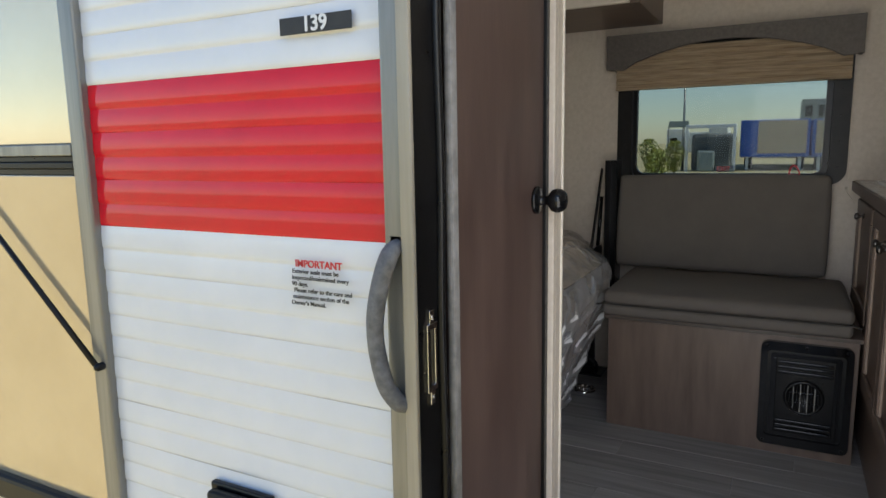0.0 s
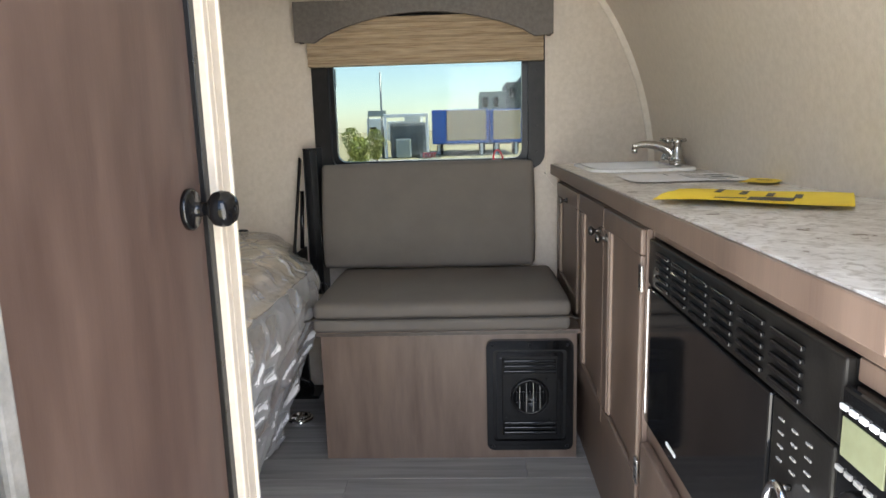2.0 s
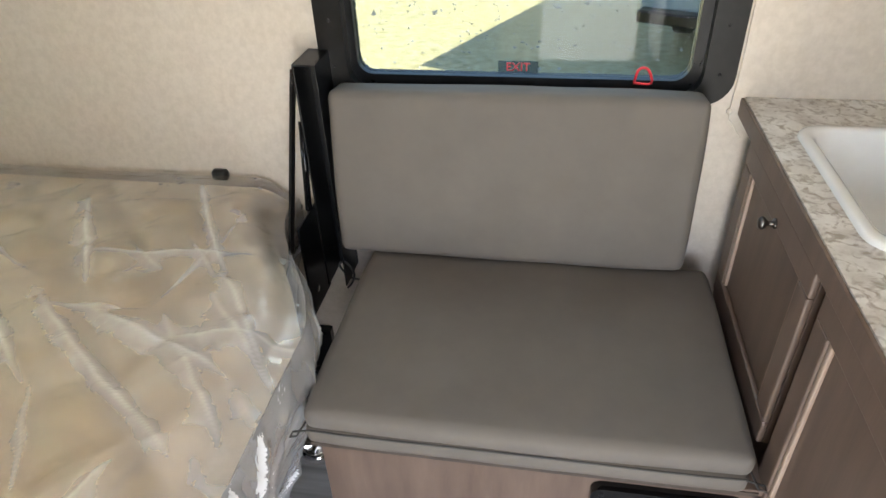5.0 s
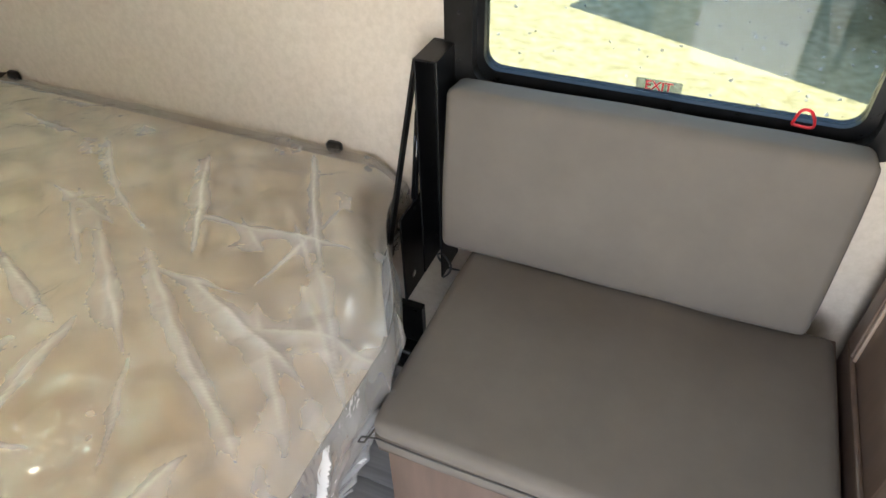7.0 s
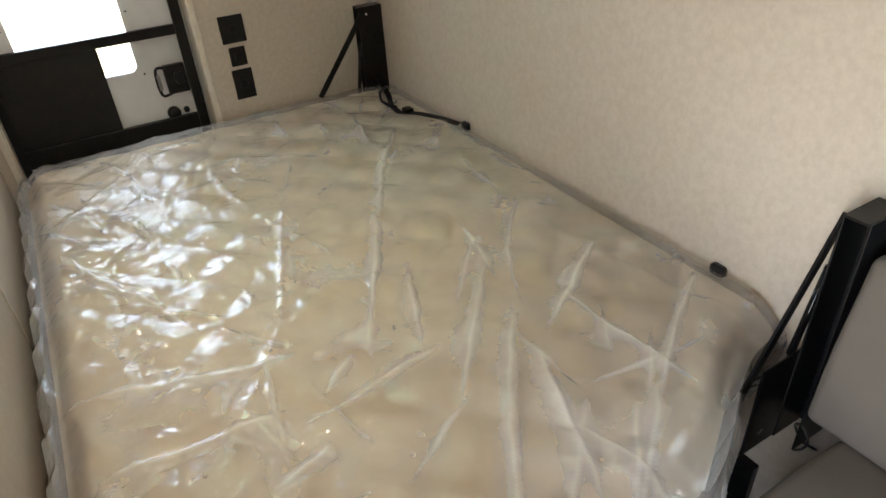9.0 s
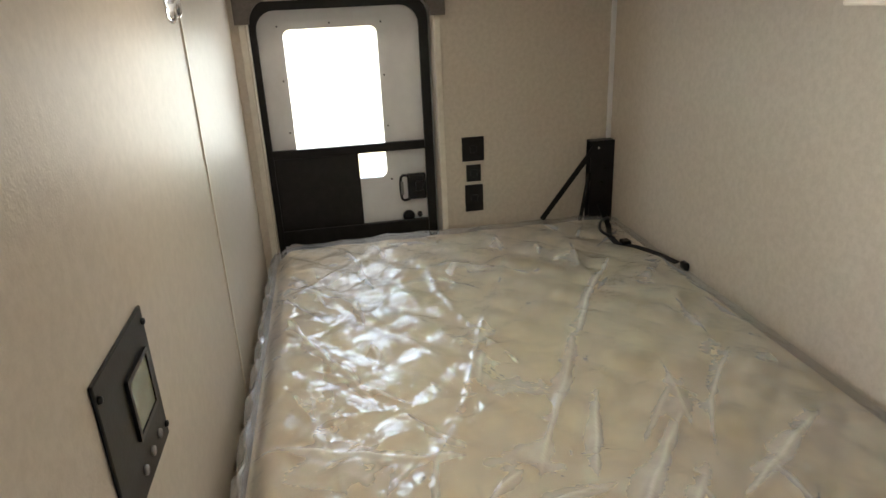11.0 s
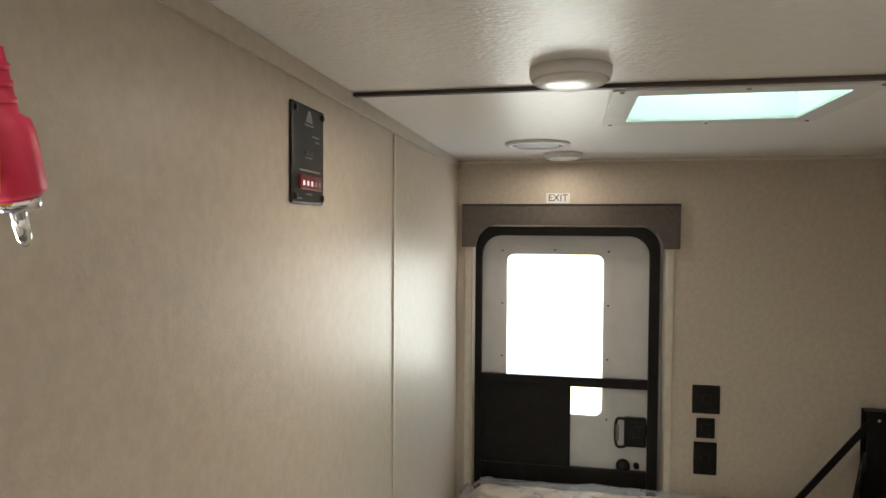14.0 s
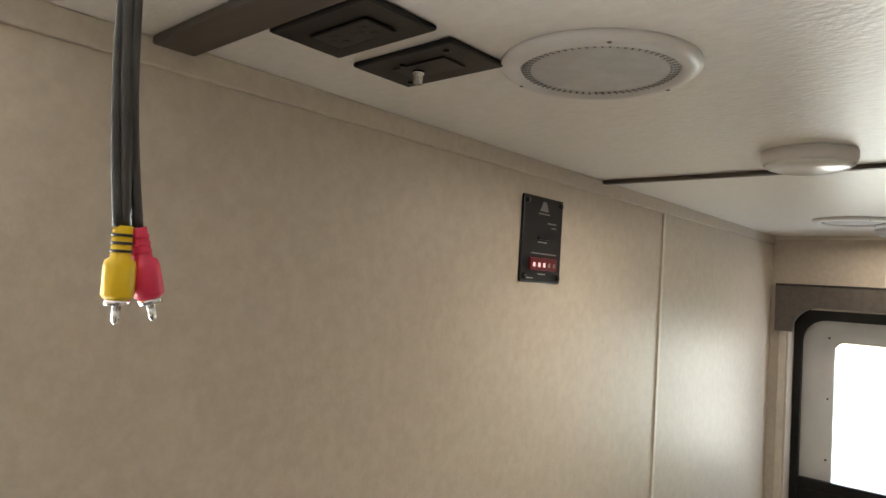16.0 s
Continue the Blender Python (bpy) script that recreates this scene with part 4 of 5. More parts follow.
sheet("instruction_sheet", (1.020, 1.200, 0), 0.290, 0.240, -3, M_PAPER, "white printed sheet lying on the countertop", 0.004, [(0.12, 0.28 - 0.14 * k, 0.05, 0.003) for k in range(4)] + [(-0.08, 0.30, 0.003, 0.05), (0.30, 0.15, 0.05, 0.014), (0.32, -0.08, 0.05, 0.014), (0.28, -0.28, 0.07, 0.008)], M_INK, 1.0)
sheet("yellow_notice", (0.980, 0.672, 0), 0.300, 0.215, -29, M_YELLOW, "yellow printed notice curling on the countertop", 0.016, [(-0.22 + 0.15 * k, 0.28 - 0.10 * k, 0.012, 0.06) for k in range(4)] + [(0.1, -0.2, 0.07, 0.05), (-0.1, -0.33, 0.05, 0.012)], M_INK, 3.0)
sheet("yellow_tag", (1.145, 1.020, 0), 0.075, 0.120, -35, M_YELLOW, "small yellow tag beside the white sheet", 0.008, [(0.0, 0.1, 0.03, 0.006)], M_INK, 5.0)

# microwave
mw = thing("microwave", (0.95, 0.42, 0.4), "black built-in microwave with a louvred top and chrome ring handle", "microwave")
box("body", (XF + 0.002, 0.092, 0.482), (1.16, 0.752, 0.821), M_BLACK, mw, bevel=0.004)
box("top_fascia", (XF - 0.01, 0.088, 0.735), (XF + 0.002, 0.756, 0.823), M_BLACKFRAME, mw, bevel=0.003)
for g in range(6):
    y0 = 0.690 - g * 0.092
    for k in range(5):
        z = 0.746 + k * 0.0145
        bm = bmesh.new()
        add_box(bm, (XF - 0.016, y0 - 0.072, z), (XF - 0.01, y0, z + 0.006), 0.0015)
        part("slat", bm, M_BLACKGLOSS, mw)
door = box("glass_door", (XF - 0.012, 0.226, 0.453), (XF + 0.001, 0.750, 0.731), M_BLACKGLOSS, mw, "dark glossy glass door", bevel=0.003)
box("chrome_edge", (XF - 0.0135, 0.742, 0.471), (XF - 0.012, 0.746, 0.726), M_CHROME, door, bevel=0.0004)
box("name_bar", (XF - 0.0136, 0.55, 0.476), (XF - 0.012, 0.60, 0.482), M_WHITEINK, door, bevel=0)
ctl = box("control_panel", (XF - 0.01, 0.095, 0.453), (XF + 0.001, 0.222, 0.731), M_BLACKFRAME, mw, bevel=0.003)
for r in range(4):
    for c in range(3):
        box("button_mark", (XF - 0.0116, 0.192 - c * 0.030, 0.71 - r * 0.016), (XF - 0.01, 0.203 - c * 0.030, 0.7125 - r * 0.016), M_GREYSEAL, ctl, bevel=0)
        box("button_mark", (XF - 0.0116, 0.194 - c * 0.030, 0.542 - r * 0.020), (XF - 0.01, 0.202 - c * 0.030, 0.5455 - r * 0.020), M_GREYSEAL, ctl, bevel=0)
bm = bmesh.new()
ringpts = [(XF - 0.024, 0.170 + 0.024 * math.cos(2 * math.pi * k / 24), 0.609 + 0.038 * math.sin(2 * math.pi * k / 24)) for k in range(24)]
loft(bm, [[Vector(ringpts[k]) + 0.0052 * (math.cos(2 * math.pi * j / 8) * (Vector(ringpts[k]) - Vector((XF - 0.024, 0.170, 0.609))).normalized() + math.sin(2 * math.pi * j / 8) * Vector((1, 0, 0))) for j in range(8)] for k in range(24)] + [[Vector(ringpts[0]) + 0.0052 * (math.cos(2 * math.pi * j / 8) * Vector((0, 1, 0)) + math.sin(2 * math.pi * j / 8) * Vector((1, 0, 0))) for j in range(8)]], False, False)
part("ring_handle", bm, M_CHROME, ctl, "chrome oval ring", True)
for dz in (-0.036, 0.036):
    rod("post", [(XF - 0.01, 0.170, 0.609 + dz), (XF - 0.024, 0.170, 0.609 + dz)], 0.004, M_CHROME, ctl, n=8)

radio = thing("radio", (0.83, 0.05, 0.6), "black stereo with a small green display below the counter", "radio")
box("fascia", (XF - 0.014, 0.002, 0.678), (XF + 0.05, 0.084, 0.8), M_BLACKGLOSS, radio, bevel=0.004)
box("display", (XF - 0.0158, 0.012, 0.734), (XF - 0.014, 0.076, 0.772), M_GREENLCD, radio, "dull green display", bevel=0.0005)
for k in range(5):
    box("button", (XF - 0.017, 0.010 + k * 0.015, 0.778), (XF - 0.014, 0.020 + k * 0.015, 0.783), M_WHITEINK, radio, bevel=0.0005)
    box("button", (XF - 0.017, 0.010 + k * 0.015, 0.718), (XF - 0.014, 0.020 + k * 0.015, 0.723), M_GREYSEAL, radio, bevel=0.0005)
turned("dial", (XF - 0.014, 0.045, 0.7), (-1, 0, 0), [(0, 0.013), (0.010, 0.012), (0.012, 0.010), (0.012, 0.001)], M_BLACK, radio, n=20)

# ---- bed ----
bed = thing("murphy_bed_base", (-1.22, 1.3, 0.42), "black steel fold-down bed platform on brackets", "bed base")
box("platform", (-2.255, 0.585, 0.425), (-0.260, 2.025, 0.452), M_BLACK, bed, bevel=0.004)
for y in (0.60, 1.98):
    box("rail", (-2.255, y, 0.375), (-0.260, y + 0.03, 0.425), M_BLACK, bed, bevel=0.004)
for x in (-0.29, -2.24):
    box("cross_rail", (x, 0.63, 0.380), (x + 0.03, 1.98, 0.424), M_BLACK, bed, bevel=0.004)
for x, y in ((-0.36, 0.72), (-2.16, 0.72), (-0.36, 1.86)):
    rod("leg", [(x, y, -0.011), (x, y, 0.378)], 0.016, M_BLACK, bed)
shoe = thing("bed_foot_bracket", (-0.28, 2.0, 0), "black steel floor bracket under the bed", "bracket")
box("base_plate", (-0.36, 1.93, -0.011), (-0.14, 2.056, 0.010), M_BLACK, shoe, bevel=0.003)
box("upright", (-0.32, 2.030, 0.010), (-0.20, 2.056, 0.16), M_BLACK, shoe, bevel=0.003)
rod("hoop", [(-0.34, 1.95, 0.010), (-0.34, 1.93, 0.07), (-0.26, 1.92, 0.10), (-0.17, 1.93, 0.07), (-0.17, 1.95, 0.010)], 0.008, M_BLACK, shoe)


def murphy_bracket(x, sgn):
    """Wall channel, folding arm and gas strut on one end of the bed."""
    t = thing("murphy_bracket", (x, 2.0, 0.65), "black steel fold-down bed bracket with arm and gas strut", "bracket", "bed brackets")
    for nm, lo, hi in (("web", (x - 0.026, 2.046, 0.40), (x + 0.026, 2.058, 0.985)), ("side_flange", (x - 0.026, 1.950, 0.40), (x - 0.022, 2.046, 0.985)), ("side_flange", (x + 0.022, 1.950, 0.40), (x + 0.026, 2.046, 0.985)), ("cap", (x - 0.022, 1.950, 0.980), (x + 0.022, 2.046, 0.985))):
        box(nm, lo, hi, M_BLACK, t, bevel=0.001)
    xs = x - sgn * 0.058
    bm = bmesh.new()
    a, b = (Vector((xs, 2.030, 0.945)), Vector((xs, 1.842, 0.570))) if sgn > 0 else (Vector((xs, 1.952, 0.965)), Vector((xs, 1.722, 0.668)))
    d = (b - a).normalized()
    w = Vector((0, -d.z, d.y)) * 0.011
    loft(bm, [[p + w + Vector((s, 0, 0)) for s in (-0.003, 0.003)] + [p - w + Vector((s, 0, 0)) for s in (0.003, -0.003)] for p in (a, b)])
    part("arm", bm, M_BLACK, t)
    dy, dz = (0.0, 0.0) if sgn > 0 else (-0.098, 0.035)
    rod("strut_cylinder", [(xs, 2.030 + dy, 0.820 + dz), (xs - sgn * 0.004, 1.992 + dy, 0.600 + dz)], 0.0085, M_BLACKGLOSS, t)
    rod("strut_rod", [(xs - sgn * 0.004, 1.992 + dy, 0.600 + dz), (xs - sgn * 0.006, 1.950 + dy, 0.385 + dz)], 0.0045, M_BLACK, t)
    turned("pivot", (xs + 0.004, 1.950 + dy, 0.385 + dz), (-1, 0, 0), [(0, 0.009), (0.012, 0.009), (0.014, 0.004)], M_CHROME, t, n=12)
    turned("bolt", (x - sgn * 0.0265, 1.985, 0.955), (-sgn, 0, 0), [(0, 0.006), (0.003, 0.005), (0.004, 0.002)], M_CHROME, t, n=10)
    box("hinge_plate", (xs - 0.003, 1.90, 0.33), (xs + 0.003, 2.04, 0.60), M_BLACK, t, bevel=0.002)
    return t


murphy_bracket(-0.120, 1)
murphy_bracket(-2.246, -1)

XM0, YM0, YM1, ZM0, ZM1 = -2.262, 0.585, 2.040, 0.453, 0.640


def ease(u):
    u = min(1.0, max(0.0, u))
    return u * u * (3 - 2 * u)


def mattress_end(y):
    """The free end of the mattress, its corner by the wall rounded off round the bracket."""
    return -0.060 - 0.190 * ease((y - 1.52) / 0.46)


def mattress_top(x, y):
    """Height of the quilted top: diamond tufts and soft shoulders."""
    ex = min(1.0, max(0.0, min(x - XM0, mattress_end(y) - x)) / 0.09)
    ey = min(1.0, max(0.0, min(y - YM0, YM1 - y)) / 0.09)
    q = abs(math.sin((x + y) * 15.0)) * abs(math.sin((x - y) * 15.0))
    return ZM1 - 0.045 * (1 - ex) ** 2.2 - (0.05 if y < 1.3 else 0.012) * (1 - ey) ** 2.2 + 0.009 * q * ex * ey


mattress = thing("mattress", (-1.25, 1.3, ZM0), "cream quilted mattress still under its wrapping", "mattress")
bm = bmesh.new()
NX, NY = 130, 92
grid = []
for i in range(NX + 1):
    grid.append([])
    for j in range(NY + 1):
        y = YM0 + (YM1 - YM0) * j / NY
        x = XM0 + (mattress_end(y) - XM0) * i / NX
        grid[i].append(bm.verts.new((x, y, mattress_top(x, y))))
for i in range(NX):
    for j in range(NY):
        bm.faces.new((grid[i][j], grid[i + 1][j], grid[i + 1][j + 1], grid[i][j + 1]))
rim = [grid[i][0] for i in range(NX + 1)] + [grid[NX][j] for j in range(1, NY + 1)] + [grid[i][NY] for i in range(NX - 1, -1, -1)] + [grid[0][j] for j in range(NY - 1, 0, -1)]
low = [bm.verts.new((v.co.x, v.co.y, ZM0)) for v in rim]
for k in range(len(rim)):
    j = (k + 1) % len(rim)
    bm.faces.new((rim[k], rim[j], low[j], low[k]))
bm.faces.new(low)
part("ticking", bm, M_MATTRESS, mattress, smooth=True)


# long pulled folds of the sheet, each from one end to the other (x, y, x, y)
FOLDS = ((-1.17, 1.47, -0.63, 1.20), (-0.91, 1.43, -0.61, 1.32), (-0.60, 0.68, -0.61, 0.98), (-0.85, 0.62, -0.74, 1.05), (-0.43, 0.92, -0.48, 1.02), (-1.54, 0.65, -0.94, 0.90), (-1.73, 1.82, -1.14, 1.46),
         (-0.77, 1.59, -0.41, 1.30), (-0.58, 1.54, -0.12, 1.20), (-0.58, 1.69, -0.20, 1.70), (-0.46, 1.51, -0.10, 1.36), (-0.70, 1.91, -0.48, 1.55), (-0.61, 1.08, -0.66, 1.16), (-0.58, 1.34, -0.55, 1.02), (-0.45, 1.98, -0.22, 1.62))


def more_folds(count, seed):
    """Shorter folds fanning out between the long ones."""
    r = random.Random(seed)
    out = []
    for _ in range(count):
        x, y = r.uniform(XM0 + 0.1, -0.15), r.uniform(0.62, 2.0)
        a = math.atan2(1.35 - y, -0.1 - x) + r.gauss(0, 0.55)
        ll = r.uniform(0.10, 0.34)
        out.append((x, y, x + ll * math.cos(a), y + ll * math.sin(a)))
    return out


LINES = [(ax, ay, (bx - ax) / math.hypot(bx - ax, by - ay), (by - ay) / math.hypot(bx - ax, by - ay), math.hypot(bx - ax, by - ay), 1.0 if k < len(FOLDS) else 0.55)
         for k, (ax, ay, bx, by) in enumerate(list(FOLDS) + more_folds(46, 4))]


def fold_at(x, y):
    """The sheet's folds: height of the pulled-up crease, and how milky the gathered film is there."""
    wx = x + 0.035 * noise.noise(Vector((x * 2.5, y * 2.5, 5.0))) + 0.004 * noise.noise(Vector((x * 15, y * 15, 6.0)))
    wy = y + 0.035 * noise.noise(Vector((x * 2.5, y * 2.5, 8.0))) + 0.004 * noise.noise(Vector((x * 15, y * 15, 9.0)))
    lift = milk = 0.0
    for ax, ay, ux, uy, ll, force in LINES:
        t = (wx - ax) * ux + (wy - ay) * uy
        if -0.02 < t < ll + 0.02:
            side = (wx - ax) * uy - (wy - ay) * ux
            d = abs(side)
            if d < 0.06:
                taper = force * math.sin(math.pi * (t + 0.02) / (ll + 0.04)) ** 0.7
                lift = max(lift, taper * max(0.0, 1 - d / (0.020 if side > 0 else 0.009)) ** 1.3)
                milk = max(milk, taper * (0.50 * max(0.0, 1 - d / (0.055 if side > 0 else 0.030)) ** 1.4 + 0.5 * max(0.0, 1 - d / 0.006)))
    return lift, milk


def crease_at(u, v):
    """Finer wandering crinkles, densest on the side away from the wall."""
    h = 0.0
    for k, (ang, s, amp, sharp) in enumerate(((1.0, 2.4, 0.012, 26), (1.9, 3.0, 0.010, 26), (0.1, 8.0, 0.005, 14), (2.2, 9.5, 0.0045, 13), (0.9, 14.0, 0.0032, 10))):
        c, d = math.cos(ang), math.sin(ang)
        a, b = u * c + v * d, -u * d + v * c
        n = noise.noise(Vector((a * s, b * s * 0.32, 3.7 * k))) + 0.35 * noise.noise(Vector((a * s * 0.5, b * s * 0.5, 9.1 * k)))
        m = 0.5 + 0.7 * noise.noise(Vector((a * 1.4, b * 1.4, 20 + k)))
        h += amp * max(0.0, m) * (1 - min(1, abs(n))) ** sharp
    return h * (0.75 + 0.4 * ease((1.55 - v) / 0.6))


wrap = thing("plastic_wrap", (-1.25, 1.3, 0.66), "crumpled clear plastic sheet draped over the mattress", "plastic wrap")
DROP, NU, ND, NV = 0.64, 430, 120, 290


def sheet_top(x, y):
    """Height and bunching of the sheet where it lies on the mattress."""
    end = mattress_end(y) + 0.030
    (lift, bunch), crease = fold_at(x, y), crease_at(x, y)
    z = mattress_top(min(max(x, XM0 + 0.02), mattress_end(y) - 0.012), min(max(y, YM0 + 0.02), YM1 - 0.02)) + 0.015
    z += 0.006 * (1 + noise.noise(Vector((x * 2.3, y * 2.3, 2.0)))) + 0.004 * noise.noise(Vector((x * 9, y * 9, 3.0))) + crease + 0.006 * lift - 0.020 * ease((x - end + 0.07) / 0.07)
    if y < YM0 - 0.006:
        z -= 1.3 * (YM0 - 0.006 - y) + 0.01 * math.sin(x * 40 + 3 * noise.noise(Vector((x * 5, 0, 0))))
    return z, max(bunch, 0.16 * min(1.0, crease / 0.006), 0.5 * ease((YM0 + 0.012 - y) / 0.03))


def sheet_drop(dn, y, z0):
    """The sheet hanging over the free end: gathered pleats leaning back under the bed."""
    drop = DROP * dn * (1.0 - 0.62 * ease((y - 1.62) / 0.3)) * (0.95 + 0.07 * noise.noise(Vector((y * 4, 0, 9.0))))
    gather = noise.noise(Vector((y * 5.5, dn * 1.1, 4.0)))
    pleat = (1 - abs(math.sin(y * 17 + 2.6 * noise.noise(Vector((y * 2.2, dn * 1.5, 7.0)))))) ** 2.2
    ridge = (1 - abs(noise.noise(Vector((y * 9 + drop * 5, drop * 7, 2.0))))) ** 8
    out = 0.022 * math.sin(math.pi * min(1, drop / 0.10) * 0.5) * ease((1.95 - y) / 0.5) - 0.36 * max(0.0, drop - 0.06)
    x = mattress_end(y) + 0.026 + out + (0.030 * pleat + 0.022 * gather) * ease(drop / 0.22) + 0.014 * ridge * ease(drop / 0.04)
    return (x, y, max(z0 - drop, 0.006)), max(0.5 * pleat ** 2 * ease(drop / 0.08), ridge * ease(drop / 0.04), 0.3 * (1 - ease(drop / 0.05)))


ys = [0.556 + (2.040 - 0.556) * j / NV for j in range(NV + 1)]
top_rows = []
for i in range(NU + 1):
    top_rows.append([])
    for y in ys:
        x = XM0 - 0.004 + (mattress_end(y) + 0.030 - XM0) * i / NU
        z, bunch = sheet_top(x, y)
        top_rows[-1].append(((x, y, z), bunch))
drape_rows = [top_rows[-1]] + [[sheet_drop(k / ND, y, top_rows[-1][j][0][2]) for j, y in enumerate(ys)] for k in range(1, ND + 1)]
for nm, rr, mt in (("top_sheet", top_rows, M_FILM), ("end_drape", drape_rows, M_DRAPE)):
    bm = bmesh.new()
    layer = bm.verts.layers.float.new("fold")
    grid = [[bm.verts.new(p) for p, _ in r] for r in rr]
    for vs, r in zip(grid, rr):
        for v, (_, f) in zip(vs, r):
            v[layer] = f
    for a, b in zip(grid, grid[1:]):
        for j in range(NV):
            bm.faces.new((a[j], b[j], b[j + 1], a[j + 1]))
    part(nm, bm, mt, wrap, smooth=True)
for x in (-0.433, -1.575):
    c = thing("bed_clip", (x, 2.045, 0.65), "small black clip at the wall edge of the mattress", "clip")
    bm = bmesh.new()
    loft(bm, [[(x + p * s, 2.056 - d, 0.655 + q * s) for p, q in rounded(0.044, 0.030, 0.010, 4)] for s, d in ((1, 0), (0.95, 0.012), (0.6, 0.018))])
    part("body", bm, M_BLACK, c, smooth=True)
strap = thing("bed_strap", (-1.9, 1.95, 0.65), "black webbing strap with buckle lying along the mattress edge", "strap")
bm = bmesh.new()
pts = [Vector(p) for p in ((-2.225, 2.00, 0.70), (-2.12, 1.985, 0.668), (-1.99, 1.945, 0.666), (-1.90, 1.905, 0.672), (-1.82, 1.900, 0.668), (-1.76, 1.955, 0.668), (-1.68, 2.00, 0.664), (-1.59, 2.03, 0.66))]
loft(bm, [[p + Vector((0, s, h)) for s, h in ((-0.011, 0), (0.011, 0.004), (0.011, 0.0065), (-0.011, 0.0025))] for p in pts])
part("webbing", bm, M_BLACK, strap)
rod("loop", [(-2.11, 1.99, 0.672), (-2.02, 1.92, 0.690), (-1.93, 1.885, 0.684), (-1.86, 1.91, 0.676)], 0.006, M_BLACK, strap)
box("buckle", (-1.83, 1.915, 0.668), (-1.79, 1.950, 0.684), M_BLACKGLOSS, strap, bevel=0.004)
lead = thing("loose_wire", (-0.2, 1.97, 0.45), "thin black wire loop beside the bed bracket", "wire")
rod("wire", [(-0.105, 1.98, 0.37), (-0.085, 1.97, 0.40), (-0.075, 1.96, 0.44), (-0.095, 1.96, 0.47), (-0.115, 1.97, 0.45), (-0.10, 1.99, 0.40), (-0.08, 2.03, 0.36)], 0.003, M_CABLE, lead, n=6)

# ---- second door ----
XD = -2.385
exitd = thing("door_2", (XD, 0.95, 0.9), "white second entry door with a bright window behind its black screen door", "door", kind="structure")
holed = bmesh.new()
for lo, hi in (((XD - 0.035, 0.575, 0.20), (XD - 0.012, 0.708, 1.63)), ((XD - 0.035, 1.082, 0.20), (XD - 0.012, 1.305, 1.63)), ((XD - 0.035, 0.708, 0.20), (XD - 0.012, 1.082, 0.868)), ((XD - 0.035, 0.708, 1.497), (XD - 0.012, 1.082, 1.63))):
    add_box(holed, lo, hi)
bmesh.ops.remove_doubles(holed, verts=holed.verts, dist=1e-5)
part("door_leaf", holed, M_DOORWHITE, exitd, "white fibreglass leaf")
ring_frame("window_frame", "x", XD - 0.014, XD - 0.003, (0.895, 1.1825), (0.440, 0.690), (0.374, 0.629), 0.05, 0.03, M_DOORWHITE, exitd, chamfer=0.003)
prism("pane", [(p + 0.895, q + 1.1825) for p, q in rounded(0.378, 0.633, 0.03)], "x", XD - 0.026, XD - 0.022, M_FROST, exitd).visible_shadow = False
for y, z in ((0.690, 1.51), (0.895, 1.515), (1.10, 1.51), (0.690, 1.30), (1.10, 1.30), (0.690, 1.09), (1.10, 1.09), (1.10, 0.855)):
    turned("screw", (XD - 0.003, y, z), (1, 0, 0), [(0, 0.004), (0.002, 0.003)], M_BLACK, exitd, n=8)
screen = thing("screen_door", (XD, 0.93, 0.9), "black framed screen door with a slider panel", "screen door")
ring_frame("frame", "x", XD + 0.004, XD + 0.024, (0.9305, 0.905), (0.715, 1.41), (0.640, 1.33), 0.09, 0.075, M_BLACKFRAME, screen, chamfer=0.003)
box("mid_bar", (XD + 0.005, 0.610, 0.985), (XD + 0.026, 1.250, 1.022), M_BLACKFRAME, screen, bevel=0.003)
box("low_bar", (XD + 0.005, 0.610, 0.600), (XD + 0.026, 1.250, 0.668), M_BLACKFRAME, screen, bevel=0.003)
box("slider", (XD + 0.008, 0.610, 0.665), (XD + 0.018, 0.962, 0.986), M_BLACKFRAME, screen, "dark slider panel", bevel=0.002)
lt = box("latch", (XD + 0.000, 1.165, 0.762), (XD + 0.026, 1.246, 0.876), M_BLACKGLOSS, screen, "black paddle latch", bevel=0.005)
rod("pull", [(XD + 0.03, 1.172, 0.768), (XD + 0.034, 1.136, 0.772), (XD + 0.034, 1.136, 0.868), (XD + 0.03, 1.172, 0.870)], 0.006, M_BLACK, lt, n=8)
rod("pull_grip", [(XD + 0.036, 1.138, 0.79), (XD + 0.036, 1.138, 0.85)], 0.0075, M_GREYSEAL, lt, n=8)
box("lever", (XD + 0.02, 1.20, 0.80), (XD + 0.034, 1.232, 0.845), M_BLACK, lt, bevel=0.004)
dk = turned("deadbolt", (XD - 0.012, 1.165, 0.678), (1, 0, 0), [(0, 0.027), (0.016, 0.026), (0.022, 0.018), (0.022, 0.001)], M_BLACK, screen, n=22)
turned("key_button", (XD - 0.012, 1.215, 0.682), (1, 0, 0), [(0, 0.012), (0.016, 0.011), (0.018, 0.001)], M_BLACK, screen, n=14)
for y in (0.556, 1.302):
    structure(box("trim_exit_jamb", (XEND, y, 0.25), (XEND + 0.006, y + 0.022, 1.525), M_TRIM, bevel=0.002), "pale jamb trim", "trim")
dv = thing("door_valance", (-2.28, 0.945, 1.6), "dark brown valance with rounded arch above the second door", "valance")
